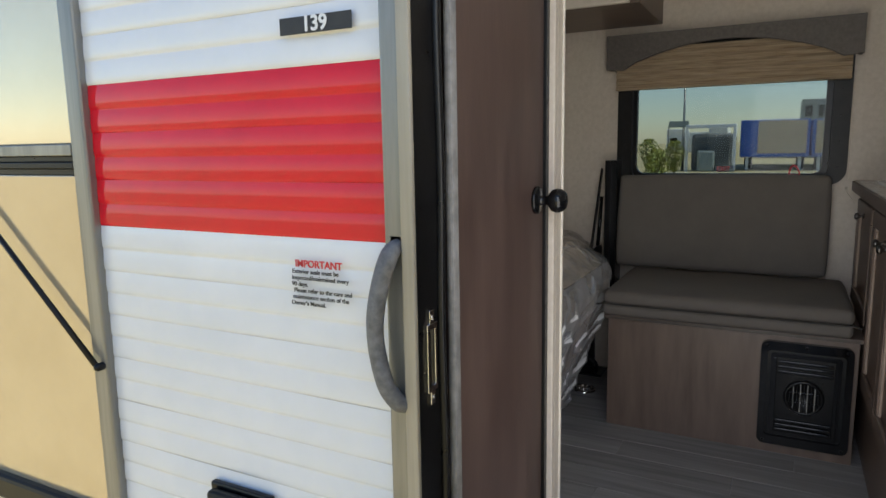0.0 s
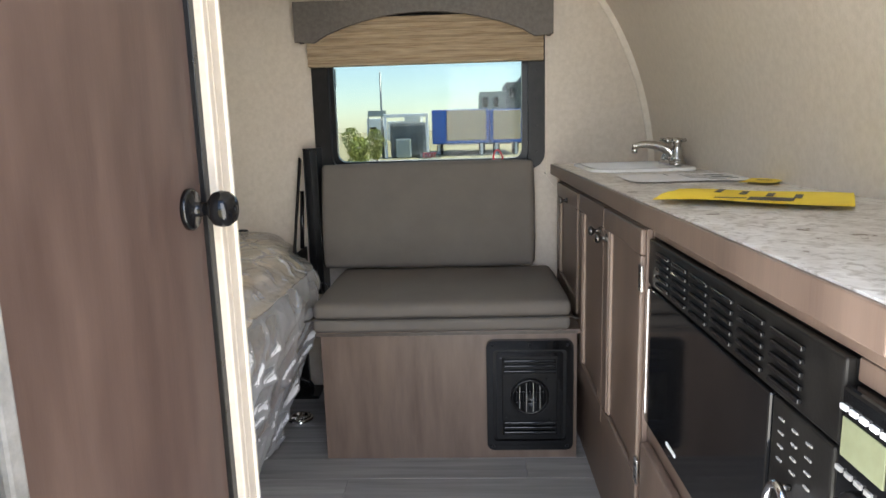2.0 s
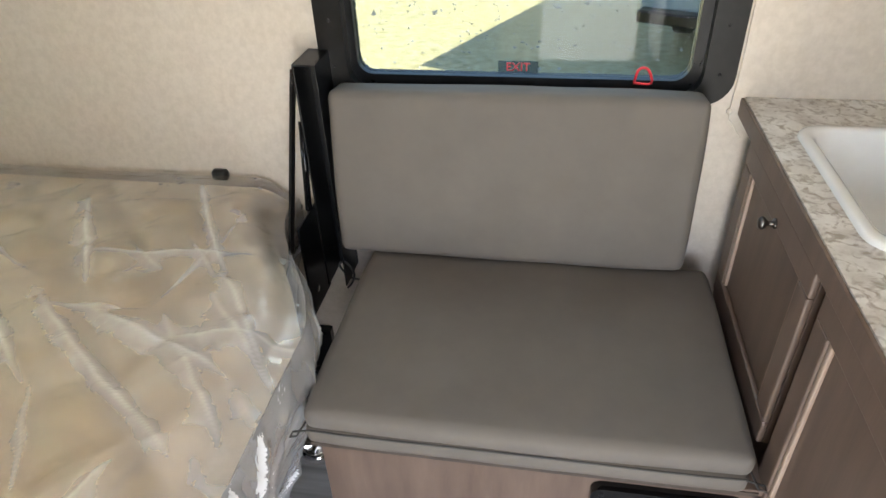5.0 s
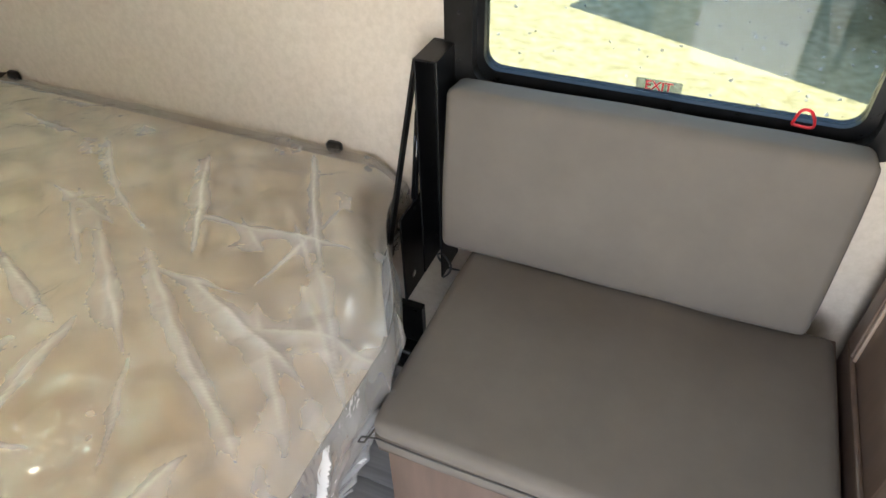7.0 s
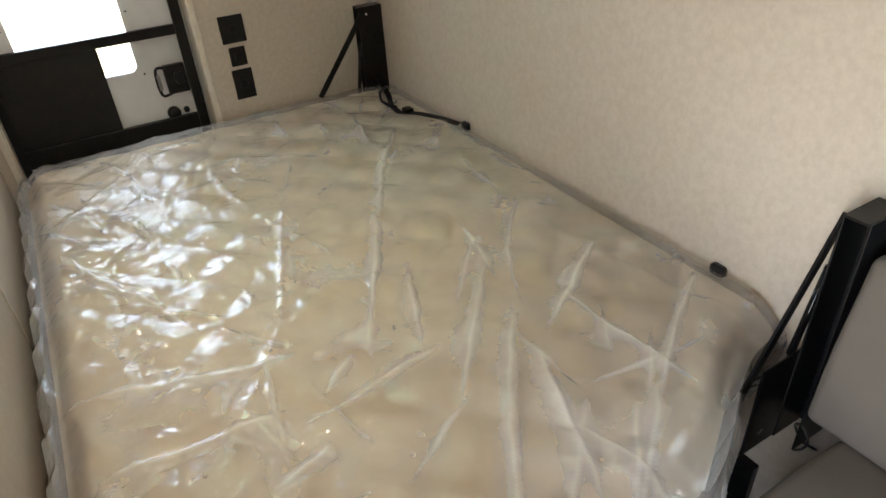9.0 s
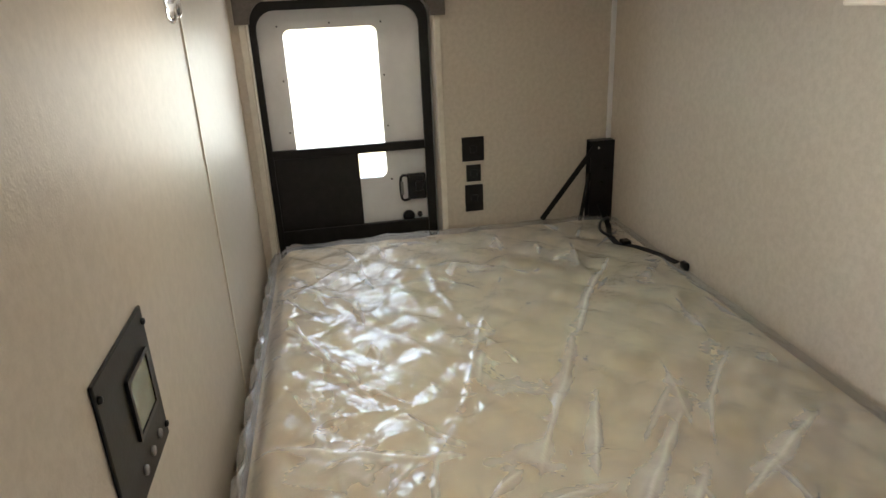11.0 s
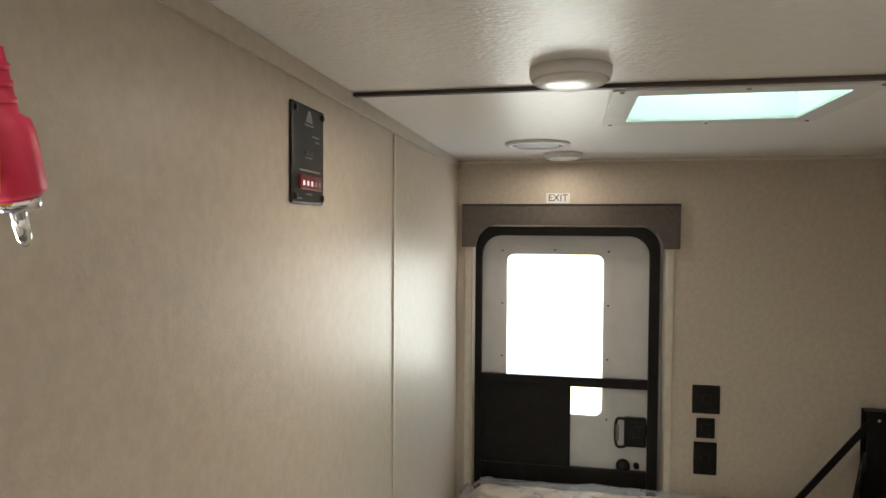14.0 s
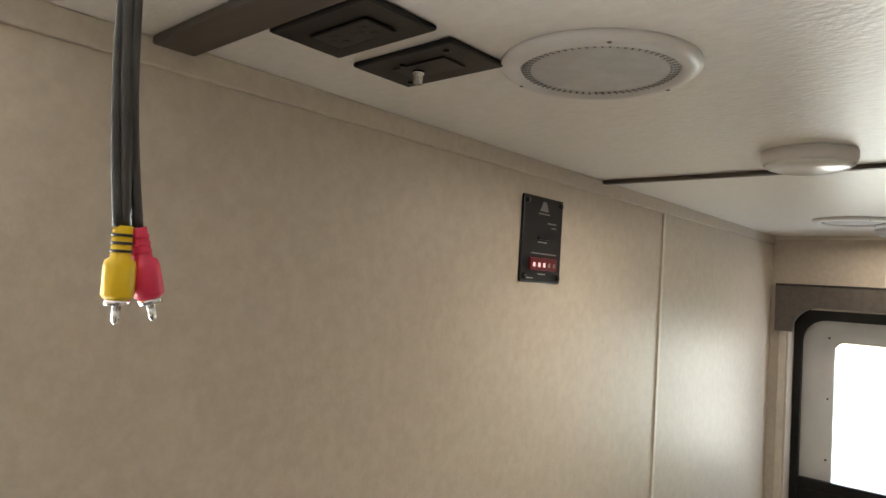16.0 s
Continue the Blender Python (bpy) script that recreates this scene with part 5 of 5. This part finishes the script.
aw = [(0.545, 1.526), (0.598, 1.526)] + [(0.598 + 0.085 - 0.085 * math.cos(radians(a)), 1.526 + 0.085 * math.sin(radians(a))) for a in range(10, 91, 10)] + \
     [(1.286 - 0.085 + 0.085 * math.cos(radians(a)), 1.526 + 0.085 * math.sin(radians(a))) for a in range(90, 9, -10)] + [(1.286, 1.526), (1.343, 1.526), (1.343, 1.684), (0.545, 1.684)]
prism("board", aw, "x", XEND + 0.002, XEND + 0.024, M_VALANCE, dv)
box("top_welt", (XEND + 0.002, 0.545, 1.684), (XEND + 0.028, 1.343, 1.690), M_PIPING, dv, bevel=0.002)
sign = thing("exit_sign", (-2.28, 0.905, 1.71), "small white EXIT sticker above the second door", "sticker")
prism("backing", [(0.862, 1.694), (0.950, 1.694), (0.950, 1.731), (0.862, 1.731)], "x", XEND + 0.0005, XEND + 0.0015, M_PAPER, sign)
lettering("letters", "EXIT", 0.036, pose(XEND + 0.0022, 0.906, 1.7125, 90, 0, 90), M_INK, sign)
for nm, lab, y0, y1, z0, z1 in (("wall_outlet", "black duplex wall outlet cover", 1.396, 1.492, 0.930, 1.034), ("switch_plate", "small black square switch plate", 1.412, 1.476, 0.840, 0.914), ("switch_plate", "black tall cover plate", 1.404, 1.484, 0.706, 0.826)):
    p = thing(nm, (-2.28, (y0 + y1) / 2, (z0 + z1) / 2), lab + " beside the second door", "outlet")
    box("cover", (XEND, y0, z0), (XEND + 0.007, y1, z1), M_BLACKFRAME, p, bevel=0.003)
    box("insert", (XEND + 0.007, (y0 + y1) / 2 - 0.014, (z0 + z1) / 2 - 0.016), (XEND + 0.010, (y0 + y1) / 2 + 0.014, (z0 + z1) / 2 + 0.016), M_BLACK, p, bevel=0.002)

# ---- partition fittings ----
mon = thing("monitor_panel", (-0.80, YP, 1.71), "black tank monitor panel with red and white lights", "control panel")
box("plate", (-0.868, YP, 1.632), (-0.736, YP + 0.006, 1.792), M_BLACKFRAME, mon, bevel=0.003)
for x in (-0.858, -0.746):
    for z in (1.643, 1.781):
        turned("screw", (x, YP + 0.006, z), (0, 1, 0), [(0, 0.006), (0.003, 0.0055), (0.004, 0.002)], M_BLACK, mon, n=12)
box("display", (-0.848, YP + 0.006, 1.655), (-0.762, YP + 0.010, 1.678), M_LED, mon, "red lit display", bevel=0.001)
for k in range(5):
    box("light_bar", (-0.775 - k * 0.0165, YP + 0.010, 1.661), (-0.768 - k * 0.0165, YP + 0.011, 1.669), M_LEDW if k < 3 else M_GREYSEAL, mon, bevel=0.0005)
prism("logo", [(-0.816, 1.765), (-0.788, 1.765), (-0.797, 1.783), (-0.807, 1.783)], "y", YP + 0.006, YP + 0.0066, M_GREYSEAL, mon)
for x0, x1, z in ((-0.820, -0.784, 1.760), (-0.845, -0.815, 1.744), (-0.845, -0.828, 1.736), (-0.815, -0.785, 1.707), (-0.850, -0.765, 1.686), (-0.815, -0.790, 1.648), (-0.775, -0.755, 1.640)):
    box("print_bar", (x0, YP + 0.006, z - 0.0012), (x1, YP + 0.0065, z + 0.0012), M_GREYSEAL, mon, bevel=0)
box("slot", (-0.822, YP + 0.006, 1.712), (-0.785, YP + 0.0075, 1.718), M_BLACK, mon, bevel=0.0005)
th = thing("control_screen", (-0.46, YP, 1.0), "dark grey control plate with a small pale screen", "control panel")
box("plate", (-0.585, YP, 0.890), (-0.345, YP + 0.006, 1.130), M_BLACKFRAME, th, bevel=0.003)
box("screen", (-0.545, YP + 0.006, 0.980), (-0.455, YP + 0.009, 1.065), M_GREENLCD, th, "pale grey display", bevel=0.001)
ring_frame("bezel", "y", YP + 0.006, YP + 0.011, (-0.50, 1.0225), (0.108, 0.102), (0.09, 0.085), 0.004, 0.002, M_BLACK, th)
for x, z in ((-0.575, 0.915), (-0.355, 0.915), (-0.575, 1.105), (-0.355, 1.105)):
    turned("screw", (x, YP + 0.006, z), (0, 1, 0), [(0, 0.006), (0.004, 0.005), (0.005, 0.002)], M_BLACK, th, n=12)
for k in range(3):
    turned("button", (-0.535 + k * 0.045, YP + 0.006, 0.925), (0, 1, 0), [(0, 0.008), (0.004, 0.0075), (0.004, 0.001)], M_GREYSEAL, th, n=14)

th.location += Vector((-0.005, 0, 0.035))

# ---- ceiling fittings ----
def speaker(x, y, r):
    s = thing("ceiling_speaker", (x, y, CEIL), "round white ceiling speaker with a perforated mesh grille", "speaker", "ceiling speakers")
    turned("bezel", (x, y, CEIL), (0, 0, -1), [(0, r), (0.004, r), (0.009, r * 0.93), (0.010, r * 0.82), (0.004, r * 0.80)], M_PLASTICWHITE, s, n=48)
    turned("grille", (x, y, CEIL - 0.003), (0, 0, -1), [(0, r * 0.80), (0.002, r * 0.79), (0.0035, r * 0.60), (0.0045, r * 0.3), (0.0048, 0.002)], M_GRILLE, s, n=48)
    bm = bmesh.new()
    for k in range(64):
        a = 2 * math.pi * k / 64
        for rr in (0.765, 0.735, 0.705):
            c = Vector((x + r * rr * math.cos(a + rr * 3), y + r * rr * math.sin(a + rr * 3), CEIL - 0.0062))
            loft(bm, [[c + Vector((0.0014 * math.cos(q), 0.0014 * math.sin(q), h)) for q in (0, 1.57, 3.14, 4.71)] for h in (0, -0.0006)])
    part("perforation", bm, M_GREYSEAL, s)
    for k in range(3):
        a = 2.1 * k + 0.6
        turned("screw", (x + r * 0.9 * math.cos(a), y + r * 0.9 * math.sin(a), CEIL - 0.008), (0, 0, -1), [(0, 0.003), (0.002, 0.002)], M_GREYSEAL, s, n=8)


def puck_light(x, y, r, drop):
    s = thing("ceiling_light", (x, y, CEIL), "round white plastic dome light on the ceiling", "ceiling light", "ceiling lights")
    turned("base", (x, y, CEIL), (0, 0, -1), [(0, r), (drop * 0.4, r), (drop * 0.7, r * 0.96)], M_PLASTICWHITE, s, n=40)
    turned("lens", (x, y, CEIL - drop * 0.68), (0, 0, -1), [(0, r * 0.95), (drop * 0.2, r * 0.86), (drop * 0.34, r * 0.66), (drop * 0.42, r * 0.35), (drop * 0.44, 0.002)], M_SINK, s, n=40)


speaker(-0.374, 0.870, 0.102)
speaker(-1.815, 0.850, 0.098)
puck_light(-0.888, 0.950, 0.067, 0.028)
puck_light(-2.085, 0.925, 0.066, 0.022)
vent2 = thing("roof_vent", (-1.245, 1.265, CEIL), "square roof vent with white frame and pale green translucent lid", "roof vent")
ring_frame("frame", "z", CEIL - 0.008, CEIL, (-1.245, 1.265), (0.405, 0.475), (0.305, 0.375), 0.015, 0.006, M_PLASTICWHITE, vent2, chamfer=0.002)
ring_frame("throat", "z", CEIL - 0.004, 1.985, (-1.245, 1.265), (0.325, 0.395), (0.302, 0.372), 0.008, 0.004, M_PLASTICWHITE, vent2)
box("lid", (-1.415, 1.06, 1.992), (-1.075, 1.47, 1.996), M_LID, vent2, "pale green translucent lid", bevel=0.001).visible_shadow = True
rod("crank_bar", [(-1.10, 1.20, 1.955), (-1.10, 1.42, 1.955)], 0.004, M_GREYSEAL, vent2, n=8)
kn = turned("crank_knob", (-1.11, 1.255, 1.905), (0, 0, -1), [(0, 0.007), (0.018, 0.007), (0.020, 0.012), (0.028, 0.012), (0.030, 0.004)], M_BLACK, vent2, n=14)
rod("crank_arm", [(-1.11, 1.255, 1.905), (-1.11, 1.255, 1.985)], 0.004, M_BLACK, vent2, n=8)
for x in (-1.435, -1.055):
    for y in (1.045, 1.265, 1.485):
        turned("screw", (x, y, CEIL - 0.008), (0, 0, -1), [(0, 0.005), (0.002, 0.004)], M_GREYSEAL, vent2, n=8)
po = thing("ceiling_outlet", (-0.165, 0.71, CEIL), "black duplex power outlet set in the ceiling", "outlet")
box("cover", (-0.209, 0.642, CEIL - 0.006), (-0.122, 0.784, CEIL), M_BLACKFRAME, po, bevel=0.003)
box("insert", (-0.186, 0.672, CEIL - 0.0085), (-0.148, 0.754, CEIL - 0.006), M_BLACK, po, bevel=0.002)
for y in (0.692, 0.732):
    for dx, dy in ((-0.007, 0.004), (0.007, 0.004), (0, -0.008)):
        box("socket_hole", (-0.167 + dx - 0.0016, y + dy - 0.004, CEIL - 0.0090), (-0.167 + dx + 0.0016, y + dy + 0.004, CEIL - 0.0084), M_INK, po, bevel=0)
po.location += Vector((0.008, 0.017, 0))
tv = thing("ceiling_antenna_jack", (-0.29, 0.71, CEIL), "black ceiling plate with a metal coaxial jack", "outlet")
box("cover", (-0.333, 0.636, CEIL - 0.006), (-0.246, 0.780, CEIL), M_BLACKFRAME, tv, bevel=0.003)
box("insert", (-0.306, 0.672, CEIL - 0.0080), (-0.272, 0.748, CEIL - 0.006), M_BLACK, tv, bevel=0.001)
turned("coax_jack", (-0.290, 0.695, CEIL - 0.008), (0, 0, -1), [(0, 0.0065), (0.003, 0.0065), (0.003, 0.005), (0.014, 0.005), (0.014, 0.002)], M_NICKEL, tv, n=14)
for x, y in ((-0.318, 0.655), (-0.262, 0.76), (-0.27, 0.69)):
    turned("screw", (x, y, CEIL - 0.006), (0, 0, -1), [(0, 0.004), (0.002, 0.003)], M_BLACK, tv, n=8)

tv.location += Vector((0.020, 0.015, 0))

av = thing("av_cable", (0.045, 0.78, CEIL), "black AV cables with yellow and red plugs hanging from the ceiling", "cable")
for px, py, mt, lab in ((0.0525, 0.780, M_YPLUG, "yellow"), (0.0385, 0.778, M_RPLUG, "red")):
    dx = 0.0045 if lab == "red" else 0.0
    top_z = 1.646
    rod("cord", [(0.058 + (0 if lab == "red" else 0.006), 0.779, CEIL - 0.001), (0.055 + (0 if lab == "red" else 0.004), 0.780, 1.75), (px + dx + (0.006 if lab == "red" else 0.002), py, 1.69), (px + dx, py, top_z)], 0.0038, M_CABLE, av, n=8)
    ang = 0.26 if lab == "red" else 0.0
    ax = Vector((-ang, 0, -1)).normalized()
    p = turned("plug", (px + dx, py, top_z), ax, [(0, 0.0058), (0.020, 0.0062), (0.022, 0.009), (0.026, 0.0098), (0.044, 0.0098), (0.046, 0.008)], mt, av, lab + " rubber plug", n=18)
    for k in range(3):
        c = Vector((px + dx, py, top_z)) + ax * (0.005 + k * 0.005)
        turned("relief_slot", c, ax, [(0, 0.0066), (0.0018, 0.0066)], M_CABLE if lab == "yellow" else M_RPLUG, p, n=14)
    tip = Vector((px + dx, py, top_z)) + ax * 0.046
    turned("collar", tip, ax, [(0, 0.0075), (0.004, 0.0078)], M_CHROME, p, n=14)
    turned("pin", tip + ax * 0.004, ax, [(0, 0.0028), (0.010, 0.0026), (0.0125, 0.001)], M_CHROME, p, n=10)
rod("cord", [(0.064, 0.777, CEIL - 0.001), (0.063, 0.776, 1.76), (0.060, 0.777, 1.70), (0.056, 0.781, 1.645)], 0.0034, M_CABLE, av, n=8)


# ---- outdoors ----
ground = structure(box("ground", (-2500, -2500, GROUND - 0.1), (2500, 2500, GROUND), M_STRAW, bevel=0), "dry straw-coloured gravelly ground", "ground")
structure(box("road", (-200, 30, GROUND - 0.05), (200, 37, GROUND + 0.004), M_ROAD, bevel=0), "pale dusty road across the field", "road")


def parked_trailer(name, m, w, l, h, label):
    """A box trailer: skin with rounded edges, skirt, belt stripe, wheels. Corner at the origin of m, near face along x."""
    t = thing(name, m.translation, label, "trailer")
    def add(nm, lo, hi, mat, bev, par=t, lab=""):
        bm = bmesh.new()
        add_box(bm, lo, hi, bev, 3)
        bmesh.ops.transform(bm, matrix=m, verts=bm.verts)
        return part(nm, bm, mat, par, lab)
    add("body", (0, 0, 0.85), (w, l, h), M_TWHITE, 0.06)
    add("skirt", (0.02, 0.02, 0.35), (w - 0.02, l - 0.02, 0.85), M_TGREY, 0.03, lab="grey-green skirt")
    add("stripe", (-0.012, -0.012, 2.35), (w + 0.012, l + 0.012, 2.62), M_TGREY, 0.01, lab="grey stripe")
    add("bumper", (0.05, -0.15, 0.40), (w - 0.05, 0.0, 0.50), M_BLACK, 0.02)
    for x in (0.12, w - 0.32):
        add("tail_light", (x, -0.03, 0.68), (x + 0.20, 0.02, 0.78), M_REDINK, 0.01)
    for x in (0.05, w - 0.25):
        for y in (l * 0.45, l * 0.45 + 0.85):
            bm = bmesh.new()
            loft(bm, [[(x + a, y + r * math.cos(2 * math.pi * k / 20), 0.36 + r * math.sin(2 * math.pi * k / 20)) for k in range(20)] for a, r in ((0, 0.30), (0.03, 0.36), (0.17, 0.36), (0.20, 0.30))])
            bmesh.ops.transform(bm, matrix=m, verts=bm.verts)
            part("wheel", bm, M_BLACK, t)
    return t


parked_trailer("parked_trailer", pose(-4.13, 9.9, GROUND, 0, 0, 14), 2.5, 6.5, 3.3, "white travel trailer with a grey-green skirt parked on dry ground")
parked_trailer("parked_trailer", pose(1.02, 6.5, GROUND, 0, 0, -24), 7.0, 2.5, 2.7, "white travel trailer standing in shade near the window")

parked_trailer("parked_trailer", pose(-3.6, -15.5, GROUND, 0, 0, 4), 7.5, 2.5, 3.2, "long white travel trailer parked across the lot")
parked_trailer("parked_trailer", pose(5.2, -17.0, GROUND, 0, 0, -5), 7.0, 2.5, 3.2, "white travel trailer parked across the lot")


def container(x0, x1, y, z1, front):
    t = thing("container_trailer", ((x0 + x1) / 2, y, GROUND), "blue container trailer with a tan end door", "trailer", "container trailers")
    box("body", (x0, y, GROUND + 0.75), (x1, y + 12, z1), M_BLUE, t, bevel=0.05)
    box("end_door", (front[0], y - 0.08, GROUND + 0.95), (front[1], y - 0.002, z1 - 0.06), M_TANBOX, t, "tan end door", bevel=0.04)
    for x in (x0 + 0.2, x1 - 0.6):
        turned("wheel", (x, y + 1.5, GROUND + 0.52), (1, 0, 0), [(0, 0.45), (0.05, 0.52), (0.35, 0.52), (0.4, 0.45)], M_BLACK, t, n=18)
        box("post", (x + 0.1, y + 0.2, GROUND), (x + 0.25, y + 0.4, GROUND + 0.8), M_TWHITE, t, bevel=0.02)


container(-1.80, 1.65, 40, 2.25, (-0.90, 1.50))
container(1.75, 3.75, 40, 2.20, (1.92, 3.60))
mach = thing("loading_frame", (-3.7, 39, GROUND), "dark machinery under a pale overhead frame", "machinery")
box("block", (-4.3, 39.2, GROUND), (-2.1, 42, 1.55), M_FAR, mach, bevel=0.2)
box("block", (-3.9, 38.6, GROUND), (-3.0, 39.1, 0.6), M_TGREY, mach, bevel=0.1)
box("frame_beam", (-4.6, 38.9, 1.85), (-1.95, 39.1, 2.05), M_TWHITE, mach, bevel=0.03)
for x in (-4.6, -2.1):
    box("frame_post", (x, 38.9, GROUND), (x + 0.15, 39.1, 1.85), M_TWHITE, mach, bevel=0.02)
bld = thing("distant_building", (5, 70, GROUND), "grey stepped building on the horizon", "building")
for x0, x1, z1, mt in ((1.6, 4.4, 4.9, M_TGREY), (4.4, 6.0, 5.8, M_FAR), (6.0, 12.0, 6.4, M_FAR)):
    box("wall", (x0, 70, GROUND), (x1, 78, z1), mt, bld, bevel=0.05)
    for k in range(int((x1 - x0) / 1.1)):
        box("window", (x0 + 0.3 + k * 1.1, 69.94, z1 - 1.6), (x0 + 0.9 + k * 1.1, 69.995, z1 - 0.6), M_BLACKGLOSS, bld, bevel=0)
pole = thing("street_pole", (-4.85, 40, GROUND), "tall thin grey lamp pole by the road", "pole")
rod("mast", [(-4.85, 40, GROUND), (-4.85, 40, 4.6)], [0.09, 0.05], M_ALU, pole, n=8)
sg = thing("road_sign", (-4.9, 39.5, GROUND), "small green sign board on posts", "sign")
box("board", (-5.6, 39.4, 1.95), (-4.5, 39.46, 2.30), M_TGREY, sg, bevel=0.01)
for x in (-5.6, -4.8):
    rod("post", [(x, 39.5, GROUND), (x, 39.5, 2.1)], 0.04, M_ALU, sg, n=6)
for x, hh in ((-12, 2.0), (-9.5, 1.6), (-7.4, 2.2)):
    far = thing("distant_trailer", (x, 80, GROUND), "white trailer far across the field", "trailer", "distant trailers")
    box("body", (x, 80, GROUND + 0.5), (x + 2.0, 84, GROUND + hh + 1.2), M_TWHITE, far, bevel=0.1)
    box("dark_window", (x + 0.4, 79.97, GROUND + 1.6), (x + 1.2, 79.995, GROUND + 2.2), M_BLACKGLOSS, far, bevel=0)


def young_tree(x, y, h, seed, label):
    rnd = random.Random(seed)
    t = thing("young_tree", (x, y, GROUND), label, "tree")
    rod("trunk", [(x, y, GROUND), (x + 0.04, y, GROUND + h * 0.35), (x - 0.02, y, GROUND + h * 0.8)], [0.05, 0.035, 0.012], M_BARK, t, n=7)
    bm = bmesh.new()
    for k in range(16):
        z0 = GROUND + h * rnd.uniform(0.3, 0.8)
        a = rnd.uniform(0, 6.28)
        r = h * rnd.uniform(0.15, 0.3)
        tube(bm, [(x, y, z0), (x + r * math.cos(a), y + r * math.sin(a), z0 + h * rnd.uniform(0.1, 0.25))], [0.015, 0.004], 5)
    part("limbs", bm, M_BARK, t)
    bm = bmesh.new()
    for k in range(1500):
        z = rnd.uniform(0.25, 1.0)
        rad = h * 0.32 * math.sin(math.pi * min(1, (1.08 - z) * 1.2)) ** 0.6
        a, rr = rnd.uniform(0, 6.28), rad * rnd.uniform(0.25, 1) * (0.75 + 0.4 * noise.noise(Vector((math.cos(x), z * 5, seed))))
        c = Vector((x + rr * math.cos(a), y + rr * math.sin(a), GROUND + h * z))
        q = Euler((rnd.uniform(0, 6), rnd.uniform(0, 6), rnd.uniform(0, 6))).to_matrix()
        s = rnd.uniform(0.03, 0.06)
        vs = [bm.verts.new(c + q @ Vector(p) * s) for p in ((-1, 0, 0), (0, -0.5, 0.1), (1, 0, 0), (0, 0.5, 0.1))]
        bm.faces.new(vs)
    ob = part("crown", bm, M_LEAF, t)
    return t


young_tree(-2.45, 17.0, 1.45, 3, "young yellow-green tree standing in dry grass")
young_tree(-3.6, 28.0, 1.7, 5, "small yellow-green sapling standing in dry grass")
young_tree(-5.0, 30.0, 1.8, 8, "small yellow-green sapling by the road")
stones = thing("loose_stones", (0, 9, GROUND), "pale stones and straw scattered over the ground", "stones", kind="stuff")
rnd = random.Random(11)
bm = bmesh.new()
for k in range(2200):
    x, y = rnd.uniform(-5, 4), rnd.uniform(3.5, 16)
    s = rnd.uniform(0.004, 0.014) * (1 if rnd.random() < 0.96 else 2.2)
    q = Euler((rnd.uniform(0, 6), rnd.uniform(0, 6), rnd.uniform(0, 6))).to_matrix()
    c = Vector((x, y, GROUND + s * 0.3))
    vs = [bm.verts.new(c + q @ (Vector(p) * s * rnd.uniform(0.7, 1.3))) for p in ((1, 1, 1), (-1, -1, 1), (-1, 1, -1), (1, -1, -1))]
    for f in ((0, 1, 2), (0, 2, 3), (0, 3, 1), (1, 3, 2)):
        bm.faces.new([vs[i] for i in f])
part("stone_scatter", bm, M_ROAD, stones)

# ---- floor planks ----
floor = bpy.data.objects["floor"]
pm = {}
def plank_mesh(l, w):
    key = (round(l, 3), round(w, 3))
    if key not in pm:
        bm = bmesh.new()
        add_box(bm, (0, 0, -0.012), (l, w, 0.0), 0.0012, 1)
        me = bpy.data.meshes.new("plank")
        bm.to_mesh(me)
        bm.free()
        me.materials.append(M_FLOOR)
        pm[key] = me
    return pm[key]


for r in range(17):
    y0 = -0.018 + r * 0.122
    w = min(0.121, 2.058 - y0)
    x = -2.28 - 0.37 * (r % 3)
    while x < 1.18:
        x0, x1 = max(x, -2.28), min(x + 0.914, 1.188)
        if x1 - x0 > 0.02:
            p = new("plank", plank_mesh(x1 - x0 - 0.0008, w))
            p.parent = floor
            p.location = Vector((x0, y0, 0)) - floor.location
        x += 0.914
